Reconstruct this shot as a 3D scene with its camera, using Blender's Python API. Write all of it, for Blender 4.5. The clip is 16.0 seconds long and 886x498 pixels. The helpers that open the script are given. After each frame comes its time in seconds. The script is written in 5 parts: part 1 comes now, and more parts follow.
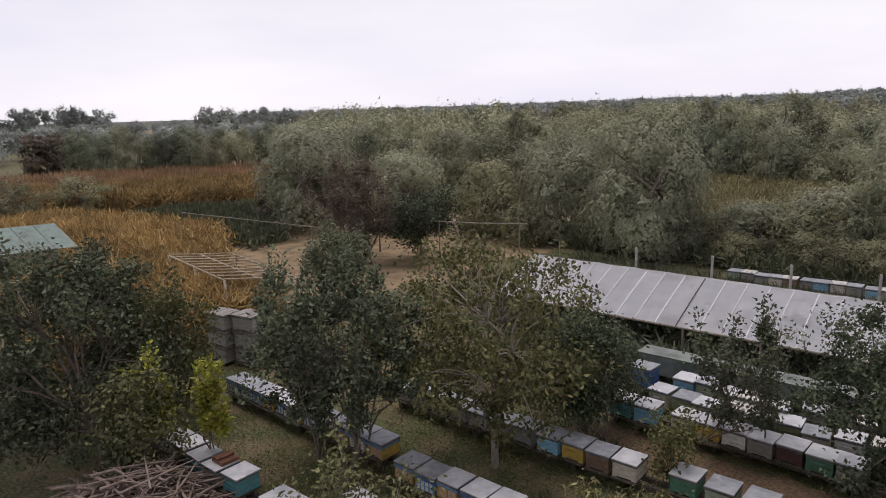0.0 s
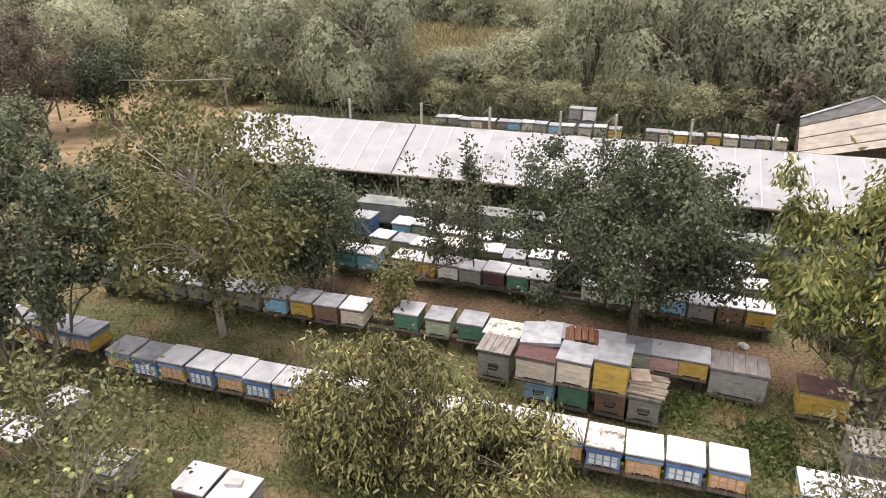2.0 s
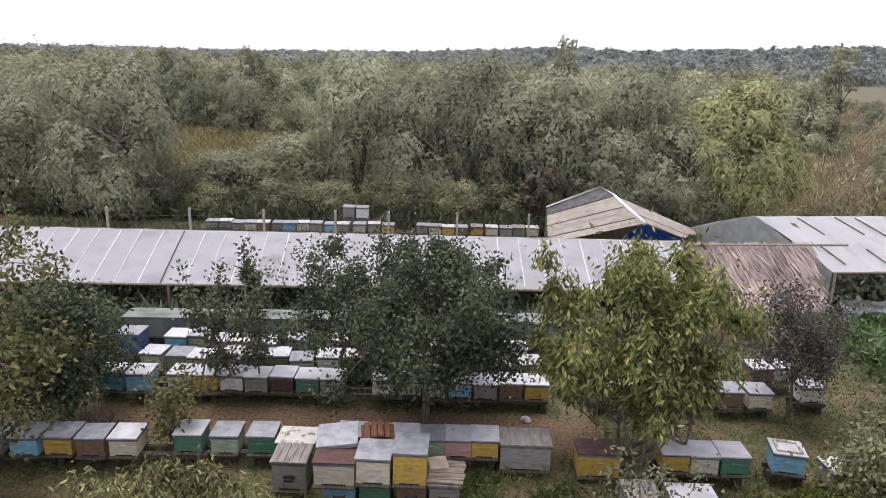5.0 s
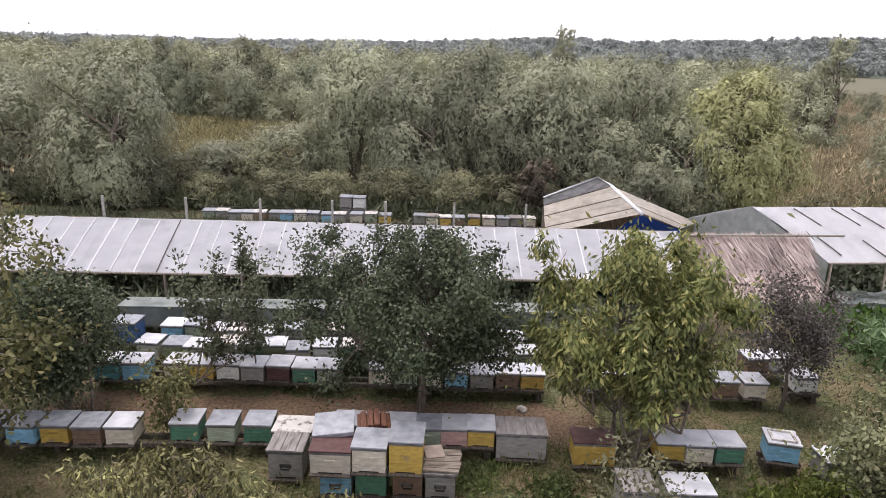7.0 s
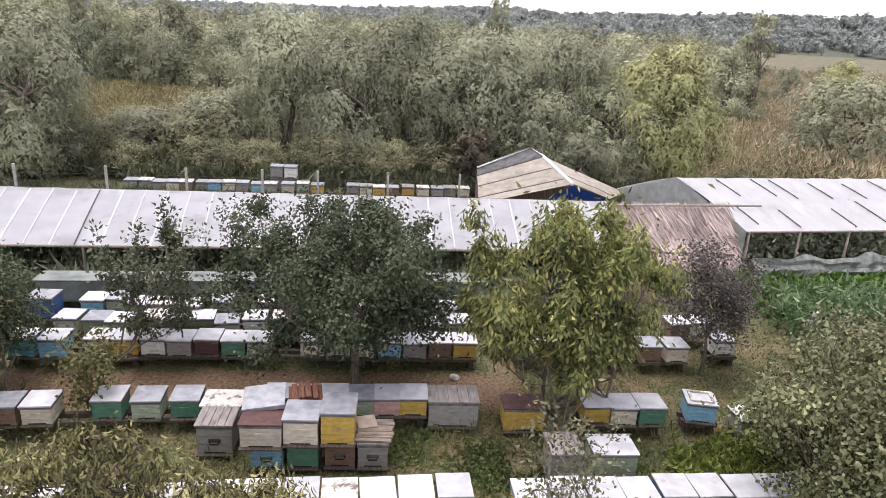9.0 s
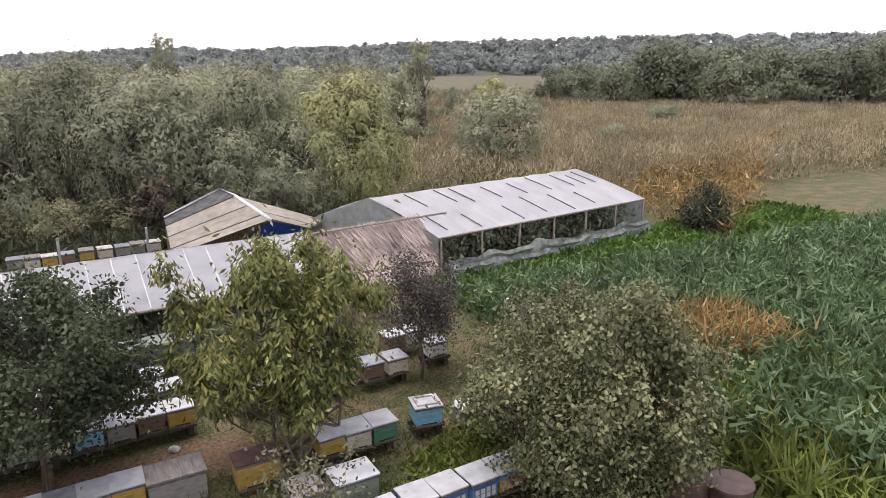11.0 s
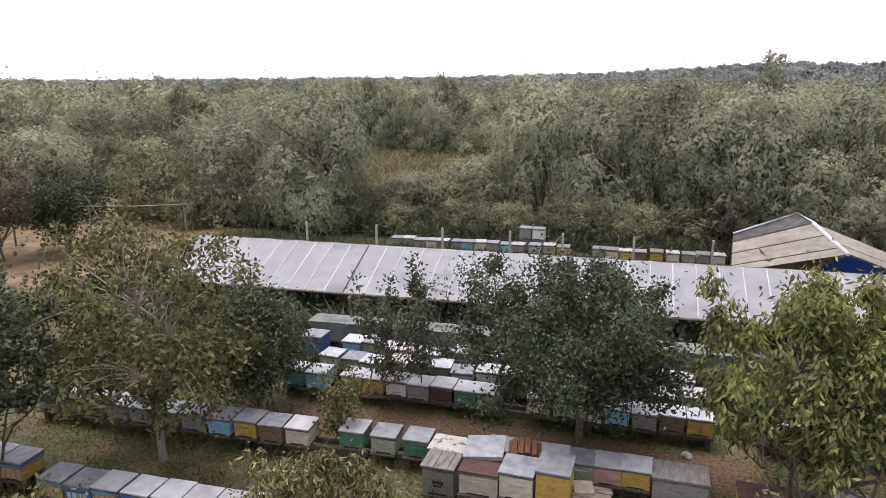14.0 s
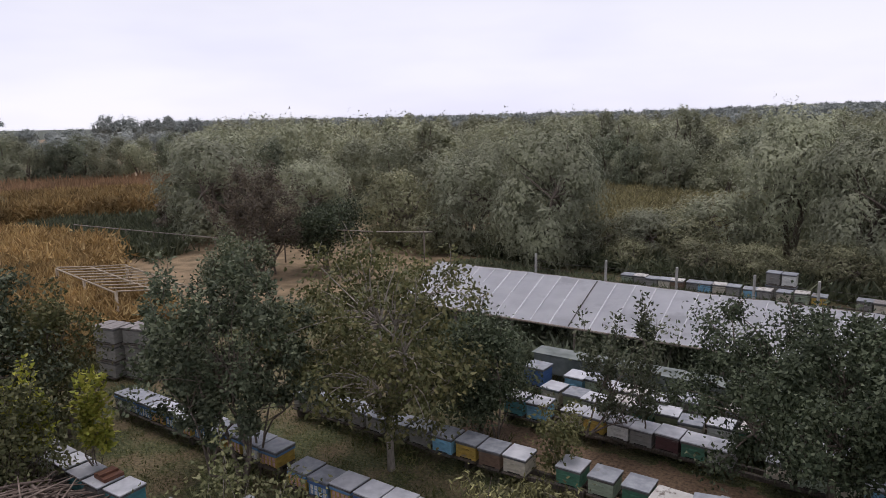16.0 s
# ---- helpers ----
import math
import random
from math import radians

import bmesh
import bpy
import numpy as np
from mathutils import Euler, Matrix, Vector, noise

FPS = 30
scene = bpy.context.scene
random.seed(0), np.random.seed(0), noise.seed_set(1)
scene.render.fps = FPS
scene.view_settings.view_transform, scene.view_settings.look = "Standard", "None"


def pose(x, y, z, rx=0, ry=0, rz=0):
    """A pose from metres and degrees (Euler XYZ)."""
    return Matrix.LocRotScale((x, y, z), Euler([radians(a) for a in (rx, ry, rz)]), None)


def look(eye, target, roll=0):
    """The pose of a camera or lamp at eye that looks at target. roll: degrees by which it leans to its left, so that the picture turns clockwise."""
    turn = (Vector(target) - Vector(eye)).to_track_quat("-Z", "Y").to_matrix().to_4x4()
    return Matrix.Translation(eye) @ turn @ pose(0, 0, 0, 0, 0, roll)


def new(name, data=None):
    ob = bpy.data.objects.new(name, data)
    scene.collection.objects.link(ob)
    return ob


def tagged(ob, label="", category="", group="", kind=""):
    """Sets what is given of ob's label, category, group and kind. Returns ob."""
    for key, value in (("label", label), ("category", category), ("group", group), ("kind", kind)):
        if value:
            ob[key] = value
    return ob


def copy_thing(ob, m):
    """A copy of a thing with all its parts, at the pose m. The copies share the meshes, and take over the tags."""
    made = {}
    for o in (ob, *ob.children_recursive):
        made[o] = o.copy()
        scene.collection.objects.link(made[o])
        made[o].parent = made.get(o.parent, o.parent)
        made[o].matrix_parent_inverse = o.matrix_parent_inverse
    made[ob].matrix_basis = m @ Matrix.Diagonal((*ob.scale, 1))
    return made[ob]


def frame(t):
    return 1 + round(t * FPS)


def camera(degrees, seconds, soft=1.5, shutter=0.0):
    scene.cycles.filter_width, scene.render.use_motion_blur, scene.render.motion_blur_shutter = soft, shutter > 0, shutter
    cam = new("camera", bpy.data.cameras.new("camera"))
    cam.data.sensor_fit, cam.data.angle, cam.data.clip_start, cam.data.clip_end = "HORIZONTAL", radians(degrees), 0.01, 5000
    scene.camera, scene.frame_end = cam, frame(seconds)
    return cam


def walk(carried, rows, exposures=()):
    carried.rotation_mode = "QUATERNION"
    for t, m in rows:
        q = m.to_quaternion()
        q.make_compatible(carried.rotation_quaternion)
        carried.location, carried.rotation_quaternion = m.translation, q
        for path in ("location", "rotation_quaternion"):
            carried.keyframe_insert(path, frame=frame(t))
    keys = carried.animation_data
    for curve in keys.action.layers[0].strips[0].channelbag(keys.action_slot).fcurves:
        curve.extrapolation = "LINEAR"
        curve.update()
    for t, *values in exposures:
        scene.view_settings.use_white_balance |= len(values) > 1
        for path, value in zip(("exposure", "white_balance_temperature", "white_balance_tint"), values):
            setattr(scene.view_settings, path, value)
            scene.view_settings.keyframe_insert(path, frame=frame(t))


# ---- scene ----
cam = camera(66.0, 16.0, 0.9)
PATH = [
    (0, (0.298, -0.51, 6.347), (-1.141, 0.822, 5.952), -1.6),
    (0.5, (0.354, -0.458, 6.326), (-1.027, 0.905, 5.841), -1.4),
    (1, (0.199, -0.39, 6.183), (-0.967, 1.108, 5.555), -1.6),
    (1.5, (0.218, -0.266, 6.156), (-0.753, 1.316, 5.413), -2.1),
    (2, (0.208, -0.119, 6.167), (-0.526, 1.561, 5.367), -0.1),
    (2.5, (0.22, -0.097, 6.12), (-0.182, 1.679, 5.293), 0.4),
    (3, (0.042, -0.113, 6.178), (-0.133, 1.744, 5.456), 2.2),
    (3.5, (0.041, -0.134, 6.2), (-0.107, 1.742, 5.522), 1.6),
    (4, (0.144, -0.148, 6.171), (0.001, 1.744, 5.538), 0.9),
    (4.5, (0.118, -0.168, 6.182), (0.017, 1.766, 5.682), 0.3),
    (5, (0.143, -0.182, 6.206), (-0.001, 1.743, 5.681), 1.6),
    (7.5, (0.162, -0.168, 6.171), (0.036, 1.747, 5.608), 2.0),
    (8, (0.192, -0.148, 6.153), (0.126, 1.76, 5.556), 2.0),
    (8.5, (0.188, -0.134, 6.128), (0.147, 1.758, 5.48), 2.3),
    (9, (0.223, -0.133, 6.175), (0.279, 1.765, 5.549), 3.2),
    (9.5, (0.273, -0.099, 6.187), (0.491, 1.798, 5.592), 3.6),
    (10, (0.319, -0.013, 6.122), (0.805, 1.844, 5.56), 1.2),
    (10.2, (0.36, -0.008, 6.091), (0.957, 1.817, 5.531), 0.7),
    (10.6, (0.39, -0.001, 6.097), (1.158, 1.764, 5.552), 0.2),
    (11.0, (0.44, -0.008, 6.134), (1.296, 1.724, 5.617), -0.4),
    (11.4, (0.497, -0.026, 6.186), (1.349, 1.717, 5.698), -0.8),
    (11.8, (0.547, -0.05, 6.234), (1.29, 1.748, 5.769), -1.0),
    (12.1, (0.572, -0.07, 6.256), (1.151, 1.789, 5.798), -0.9),
    (12.3, (0.579, -0.083, 6.26), (1.004, 1.816, 5.8), -0.7),
    (12.5, (0.643, -0.149, 6.214), (0.868, 1.782, 5.744), 1.5),
    (13, (0.608, -0.235, 6.247), (0.421, 1.685, 5.721), 2.4),
    (13.5, (0.681, -0.275, 6.274), (0.217, 1.602, 5.763), -0.3),
    (14, (0.699, -0.308, 6.218), (0.015, 1.512, 5.75), -0.2),
    (14.5, (0.675, -0.188, 6.206), (-0.194, 1.553, 5.744), -0.3),
    (15, (0.72, -0.144, 6.223), (-0.334, 1.508, 5.825), -0.4),
    (15.5, (0.741, -0.206, 6.246), (-0.389, 1.407, 5.895), -0.7),
    (16, (0.741, -0.377, 6.246), (-0.523, 1.129, 5.879), -1.0),
]
walk(cam, [(t, look(eye, target, roll)) for t, eye, target, roll in PATH],
     [(0, -0.7, 6600, 17), (0.5, -0.5, 6600, 17), (1.0, 0.48, 6900, 17), (1.5, 0.63, 7100, 16), (2.5, 0.64, 7000, 16), (3.5, 0.66, 6820, 17), (4.0, 0.63, 6760, 17), (5.0, 0.09, 6420, 17), (7.5, 0.32, 6500, 18), (8.0, 0.40, 6520, 18), (9.0, 0.47, 6500, 18),
      (9.5, 0.45, 6560, 17), (10.0, 0.34, 6650, 17), (12.5, -0.02, 6400, 17), (13.0, 0.02, 6450, 18), (13.5, 0.08, 6450, 18), (14.0, 0.03, 6450, 18), (15.0, -0.25, 6350, 18), (15.5, -0.68, 6200, 18), (16.0, -0.72, 6250, 18)])

# ---- world and light ----
world = bpy.data.worlds.new("overcast_sky")
scene.world = world
world.use_nodes = True
wn, wl = world.node_tree.nodes, world.node_tree.links
for n in list(wn):
    wn.remove(n)
w_out = wn.new("ShaderNodeOutputWorld")
w_bg = wn.new("ShaderNodeBackground")
sky = wn.new("ShaderNodeTexSky")
sky.sky_type = "NISHITA"
sky.sun_disc = False
sky.sun_elevation = radians(76)
sky.sun_rotation = radians(-54)
w_scale = wn.new("ShaderNodeVectorMath"); w_scale.operation = "SCALE"; w_scale.inputs["Scale"].default_value = 0.10
wl.new(sky.outputs[0], w_scale.inputs[0])
w_co = wn.new("ShaderNodeTexCoord")
w_map = wn.new("ShaderNodeMapping"); w_map.inputs["Scale"].default_value = (1.0, 1.0, 4.5)
w_noise = wn.new("ShaderNodeTexNoise"); w_noise.inputs["Scale"].default_value = 1.7; w_noise.inputs["Detail"].default_value = 4
w_ramp = wn.new("ShaderNodeValToRGB")
w_ramp.color_ramp.elements[0].position, w_ramp.color_ramp.elements[0].color = 0.35, (0.86, 0.87, 0.99, 1)
w_ramp.color_ramp.elements[1].position, w_ramp.color_ramp.elements[1].color = 0.62, (1.02, 1.02, 1.06, 1)
wl.new(w_co.outputs["Generated"], w_map.inputs[0]); wl.new(w_map.outputs[0], w_noise.inputs["Vector"]); wl.new(w_noise.outputs[0], w_ramp.inputs[0])
w_mix = wn.new("ShaderNodeMix"); w_mix.data_type = "RGBA"; w_mix.inputs[0].default_value = 0.9
wl.new(w_scale.outputs[0], w_mix.inputs[6]); wl.new(w_ramp.outputs[0], w_mix.inputs[7])
w_sep = wn.new("ShaderNodeSeparateXYZ"); wl.new(w_co.outputs["Generated"], w_sep.inputs[0])
w_up = wn.new("ShaderNodeMapRange"); w_up.inputs[1].default_value, w_up.inputs[2].default_value, w_up.inputs[3].default_value, w_up.inputs[4].default_value = 0.0, 0.9, 1.60, 0.70
wl.new(w_sep.outputs[2], w_up.inputs[0])
w_glow = wn.new("ShaderNodeVectorMath"); w_glow.operation = "SCALE"
wl.new(w_mix.outputs[2], w_glow.inputs[0]); wl.new(w_up.outputs[0], w_glow.inputs["Scale"])
wl.new(w_glow.outputs[0], w_bg.inputs[0]); wl.new(w_bg.outputs[0], w_out.inputs[0])
w_bg.inputs[1].default_value = 1.05

sun = new("sun", bpy.data.lights.new("sun", "SUN"))
sun.data.energy, sun.data.angle, sun.data.color = 2.9, radians(45), (1.0, 0.96, 0.9)
sun.matrix_world = look((-7, 5, 35), (0, 0, 0))


# ---- materials ----
def mat(name):
    m = bpy.data.materials.new(name)
    m.use_nodes = True
    return m, m.node_tree.nodes, m.node_tree.links, m.node_tree.nodes["Principled BSDF"]


def surface(name, c1, c2, scale=6.0, rough=0.6, metal=0.0, bump=0.2, stain=None, stain_scale=1.5, stain_at=0.58, stretch=(1, 1, 1), vary=0.0):
    """Two tones at a fine scale, stains at a coarse one, fine relief."""
    m, n, l, b = mat(name)
    co = n.new("ShaderNodeTexCoord")
    ma = n.new("ShaderNodeMapping"); ma.inputs["Scale"].default_value = stretch
    l.new(co.outputs["Object"], ma.inputs[0])
    inf = n.new("ShaderNodeObjectInfo")
    add = n.new("ShaderNodeVectorMath"); add.operation = "MULTIPLY_ADD"
    add.inputs[1].default_value = (1, 1, 1)
    sh = n.new("ShaderNodeVectorMath"); sh.operation = "SCALE"; sh.inputs[0].default_value = (37, 53, 19)
    l.new(inf.outputs["Random"], sh.inputs["Scale"])
    l.new(ma.outputs[0], add.inputs[0]); l.new(sh.outputs[0], add.inputs[2])
    n1 = n.new("ShaderNodeTexNoise"); n1.inputs["Scale"].default_value = scale; n1.inputs["Detail"].default_value = 6
    l.new(add.outputs[0], n1.inputs["Vector"])
    r1 = n.new("ShaderNodeValToRGB")
    r1.color_ramp.elements[0].position, r1.color_ramp.elements[0].color = 0.35, (*c1, 1)
    r1.color_ramp.elements[1].position, r1.color_ramp.elements[1].color = 0.65, (*c2, 1)
    l.new(n1.outputs[0], r1.inputs[0])
    col = r1.outputs[0]
    if stain:
        n2 = n.new("ShaderNodeTexNoise"); n2.inputs["Scale"].default_value = stain_scale; n2.inputs["Detail"].default_value = 8; n2.inputs["Roughness"].default_value = 0.65
        l.new(add.outputs[0], n2.inputs["Vector"])
        r2 = n.new("ShaderNodeValToRGB")
        r2.color_ramp.elements[0].position, r2.color_ramp.elements[0].color = stain_at, (0, 0, 0, 1)
        r2.color_ramp.elements[1].position, r2.color_ramp.elements[1].color = stain_at + 0.1, (1, 1, 1, 1)
        l.new(n2.outputs[0], r2.inputs[0])
        mx = n.new("ShaderNodeMix"); mx.data_type = "RGBA"
        l.new(r2.outputs[0], mx.inputs[0]); l.new(col, mx.inputs[6]); mx.inputs[7].default_value = (*stain, 1)
        col = mx.outputs[2]
    if vary:
        hs = n.new("ShaderNodeHueSaturation")
        mr = n.new("ShaderNodeMapRange"); mr.inputs[3].default_value = 1 - vary; mr.inputs[4].default_value = 1 + vary
        l.new(inf.outputs["Random"], mr.inputs[0]); l.new(mr.outputs[0], hs.inputs["Value"]); l.new(col, hs.inputs["Color"])
        col = hs.outputs[0]
    l.new(col, b.inputs["Base Color"])
    b.inputs["Roughness"].default_value, b.inputs["Metallic"].default_value = rough, metal
    bp = n.new("ShaderNodeBump"); bp.inputs["Strength"].default_value = bump; bp.inputs["Distance"].default_value = 0.01
    l.new(n1.outputs[0], bp.inputs["Height"]); l.new(bp.outputs[0], b.inputs["Normal"])
    return m


def foliage(name, cols, rough=0.55, through_light=0.25, bough=0.9):
    """Leaves: each leaf takes its own tone; each plant is a little lighter or darker."""
    m, n, l, b = mat(name)
    g = n.new("ShaderNodeNewGeometry")
    r = n.new("ShaderNodeValToRGB"); r.color_ramp.interpolation = "LINEAR"
    e = r.color_ramp.elements
    while len(e) < len(cols):
        e.new(0.5)
    for i, c in enumerate(cols):
        e[i].position, e[i].color = i / (len(cols) - 1), (*c, 1)
    l.new(g.outputs["Random Per Island"], r.inputs[0])
    inf = n.new("ShaderNodeObjectInfo")
    hs = n.new("ShaderNodeHueSaturation")
    mr = n.new("ShaderNodeMapRange"); mr.inputs[3].default_value = 0.72; mr.inputs[4].default_value = 1.28
    l.new(inf.outputs["Random"], mr.inputs[0]); l.new(r.outputs[0], hs.inputs["Color"])
    co = n.new("ShaderNodeTexCoord")
    nz = n.new("ShaderNodeTexNoise"); nz.inputs["Scale"].default_value = bough; nz.inputs["Detail"].default_value = 3
    l.new(co.outputs["Object"], nz.inputs["Vector"])
    mb = n.new("ShaderNodeMapRange"); mb.inputs[1].default_value, mb.inputs[2].default_value, mb.inputs[3].default_value, mb.inputs[4].default_value = 0.32, 0.68, 0.62, 1.38
    l.new(nz.outputs[0], mb.inputs[0])
    ml = n.new("ShaderNodeMath"); ml.operation = "MULTIPLY"
    l.new(mb.outputs[0], ml.inputs[0]); l.new(mr.outputs[0], ml.inputs[1]); l.new(ml.outputs[0], hs.inputs["Value"])
    l.new(hs.outputs[0], b.inputs["Base Color"])
    b.inputs["Roughness"].default_value = rough
    b.inputs["Specular IOR Level"].default_value = 0.28
    tr = n.new("ShaderNodeBsdfTranslucent"); l.new(hs.outputs[0], tr.inputs[0])
    mx = n.new("ShaderNodeMixShader"); mx.inputs[0].default_value = through_light
    l.new(b.outputs[0], mx.inputs[1]); l.new(tr.outputs[0], mx.inputs[2])
    l.new(mx.outputs[0], n["Material Output"].inputs[0])
    return m


PAINT = {
    "blue": (0.13, 0.25, 0.41), "light_blue": (0.22, 0.45, 0.60), "yellow": (0.50, 0.34, 0.075), "green": (0.08, 0.21, 0.14),
    "teal": (0.10, 0.30, 0.32), "white": (0.66, 0.66, 0.62), "grey": (0.27, 0.26, 0.24), "maroon": (0.085, 0.04, 0.04),
    "pink": (0.60, 0.38, 0.34), "cream": (0.58, 0.53, 0.43), "olive": (0.26, 0.29, 0.16), "brown": (0.20, 0.13, 0.09),
    "pale_green": (0.34, 0.40, 0.30), "dark_blue": (0.06, 0.13, 0.30),
}
paint_cache = {}


def paint(c):
    if c not in paint_cache:
        p = PAINT[c]
        paint_cache[c] = surface("paint_" + c, tuple(v * 0.82 for v in p), tuple(min(v * 1.12, 0.85) for v in p), 9, 0.6, 0, 0.25,
                                 stain=(0.22, 0.19, 0.16), stain_scale=3.2, stain_at=0.60, stretch=(1, 1, 2.2), vary=0.12)
    return paint_cache[c]


ROOF = {
    "white": surface("painted_sheet_metal", (0.43, 0.44, 0.47), (0.59, 0.595, 0.62), 5, 0.42, 0.0, 0.08, stain=(0.34, 0.32, 0.29), stain_scale=3.5, stain_at=0.61, vary=0.14),
    "grey": surface("galvanised_sheet", (0.22, 0.235, 0.26), (0.35, 0.365, 0.395), 7, 0.5, 0.15, 0.1, stain=(0.20, 0.17, 0.14), stain_scale=3, stain_at=0.6, vary=0.12),
    "brown": surface("rusty_sheet", (0.065, 0.028, 0.026), (0.115, 0.055, 0.05), 9, 0.65, 0.0, 0.2, stain=(0.17, 0.13, 0.12), stain_at=0.66),
    "speckled": surface("peeling_white_sheet", (0.48, 0.46, 0.43), (0.60, 0.585, 0.55), 6, 0.6, 0, 0.2, stain=(0.15, 0.12, 0.10), stain_scale=7, stain_at=0.52),
    "wood": surface("weathered_roof_boards", (0.19, 0.17, 0.16), (0.29, 0.27, 0.26), 5, 0.8, 0, 0.4, stretch=(4, 1, 1), stain=(0.12, 0.10, 0.09)),
}
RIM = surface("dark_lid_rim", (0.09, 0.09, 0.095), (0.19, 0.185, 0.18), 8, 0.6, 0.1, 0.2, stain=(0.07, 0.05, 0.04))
OLD_WOOD = surface("weathered_wood", (0.16, 0.13, 0.10), (0.33, 0.28, 0.23), 5, 0.85, 0, 0.5, stretch=(8, 1, 1), stain=(0.10, 0.08, 0.07))
# dark wood, toned down further to carry the shade under hives and eave
STAND_WOOD = surface("shade_dark_wood", (0.05, 0.04, 0.032), (0.12, 0.10, 0.08), 6, 0.85, 0, 0.4, stretch=(6, 1, 1))
RED_WOOD = surface("fresh_brown_plank", (0.26, 0.13, 0.07), (0.40, 0.23, 0.13), 5, 0.75, 0, 0.4, stretch=(1, 8, 1))
PALE_BOARD = surface("pale_fibre_board", (0.36, 0.29, 0.24), (0.48, 0.40, 0.34), 7, 0.8, 0, 0.2)
FRAME_WOOD = surface("hive_frame_wood", (0.11, 0.045, 0.03), (0.23, 0.105, 0.06), 5, 0.7, 0, 0.4, stretch=(6, 1, 1))
SLOT_SHADE_IRON = surface("slot_shade_and_iron", (0.015, 0.012, 0.01), (0.03, 0.025, 0.02), 8, 0.9)
CONCRETE = surface("concrete_post_grey", (0.36, 0.35, 0.33), (0.50, 0.48, 0.45), 9, 0.85, 0, 0.3, stain=(0.24, 0.22, 0.19))
BARK = surface("grey_brown_bark", (0.09, 0.07, 0.055), (0.20, 0.165, 0.13), 14, 0.9, 0, 0.8, stretch=(2, 2, 0.5))
PALE_BARK = surface("pale_grey_bark", (0.22, 0.19, 0.16), (0.36, 0.32, 0.275), 14, 0.9, 0, 0.6, stretch=(2, 2, 0.5))
POLE = surface("peeled_pole", (0.30, 0.24, 0.17), (0.46, 0.39, 0.29), 12, 0.8, 0, 0.4, stretch=(3, 3, 0.6))
DEAD_WOOD = surface("dead_branches", (0.12, 0.085, 0.068), (0.27, 0.21, 0.175), 9, 0.9, 0, 0.5)
FILM = surface("milky_greenhouse_film", (0.55, 0.555, 0.585), (0.63, 0.635, 0.66), 1.8, 0.35, 0, 0.15, stain=(0.47, 0.475, 0.50), stain_scale=0.6, stain_at=0.54)
WHITE_FILM = surface("fresh_white_film", (0.68, 0.68, 0.70), (0.76, 0.76, 0.78), 1.8, 0.35, 0, 0.15, stain=(0.60, 0.60, 0.62), stain_scale=0.6, stain_at=0.56)
GREY_FILM = surface("grey_green_film", (0.11, 0.13, 0.12), (0.23, 0.255, 0.24), 3, 0.6, 0, 0.3, stain=(0.2, 0.22, 0.2))
END_FILM = surface("pale_taut_film", (0.42, 0.45, 0.43), (0.60, 0.62, 0.60), 4, 0.35, 0, 0.3, stain=(0.32, 0.36, 0.32), stain_scale=1.5)
CLEAR_FILM = surface("pale_crumpled_film", (0.30, 0.33, 0.30), (0.52, 0.55, 0.52), 7, 0.35, 0, 0.8, stain=(0.20, 0.24, 0.18), stain_scale=2.5, stain_at=0.54)
LATH = surface("dark_lath", (0.06, 0.055, 0.05), (0.12, 0.11, 0.10), 8, 0.8)
WHITE_LATH = surface("white_lath", (0.60, 0.60, 0.62), (0.74, 0.74, 0.76), 8, 0.6)
BLUE_WALL = surface("blue_boards", (0.02, 0.07, 0.30), (0.035, 0.10, 0.40), 5, 0.5, 0, 0.2, stretch=(6, 1, 1))
BEIGE_ROOF = surface("bleached_fibre_sheets", (0.47, 0.43, 0.37), (0.63, 0.585, 0.52), 4, 0.75, 0, 0.3, stain=(0.36, 0.32, 0.27), stain_scale=1.2)
SMOKE_SHEET = surface("smoky_clear_sheet", (0.14, 0.14, 0.14), (0.24, 0.24, 0.24), 4, 0.25, 0, 0.1)
REED_MAT = foliage("dry_reed_thatch", [(0.60, 0.47, 0.43), (0.76, 0.63, 0.58), (0.86, 0.76, 0.72)], 0.8, 0.05)
TEAL_ROOF = surface("teal_roof_sheet", (0.30, 0.40, 0.37), (0.40, 0.50, 0.46), 5, 0.6, stain=(0.24, 0.27, 0.24))


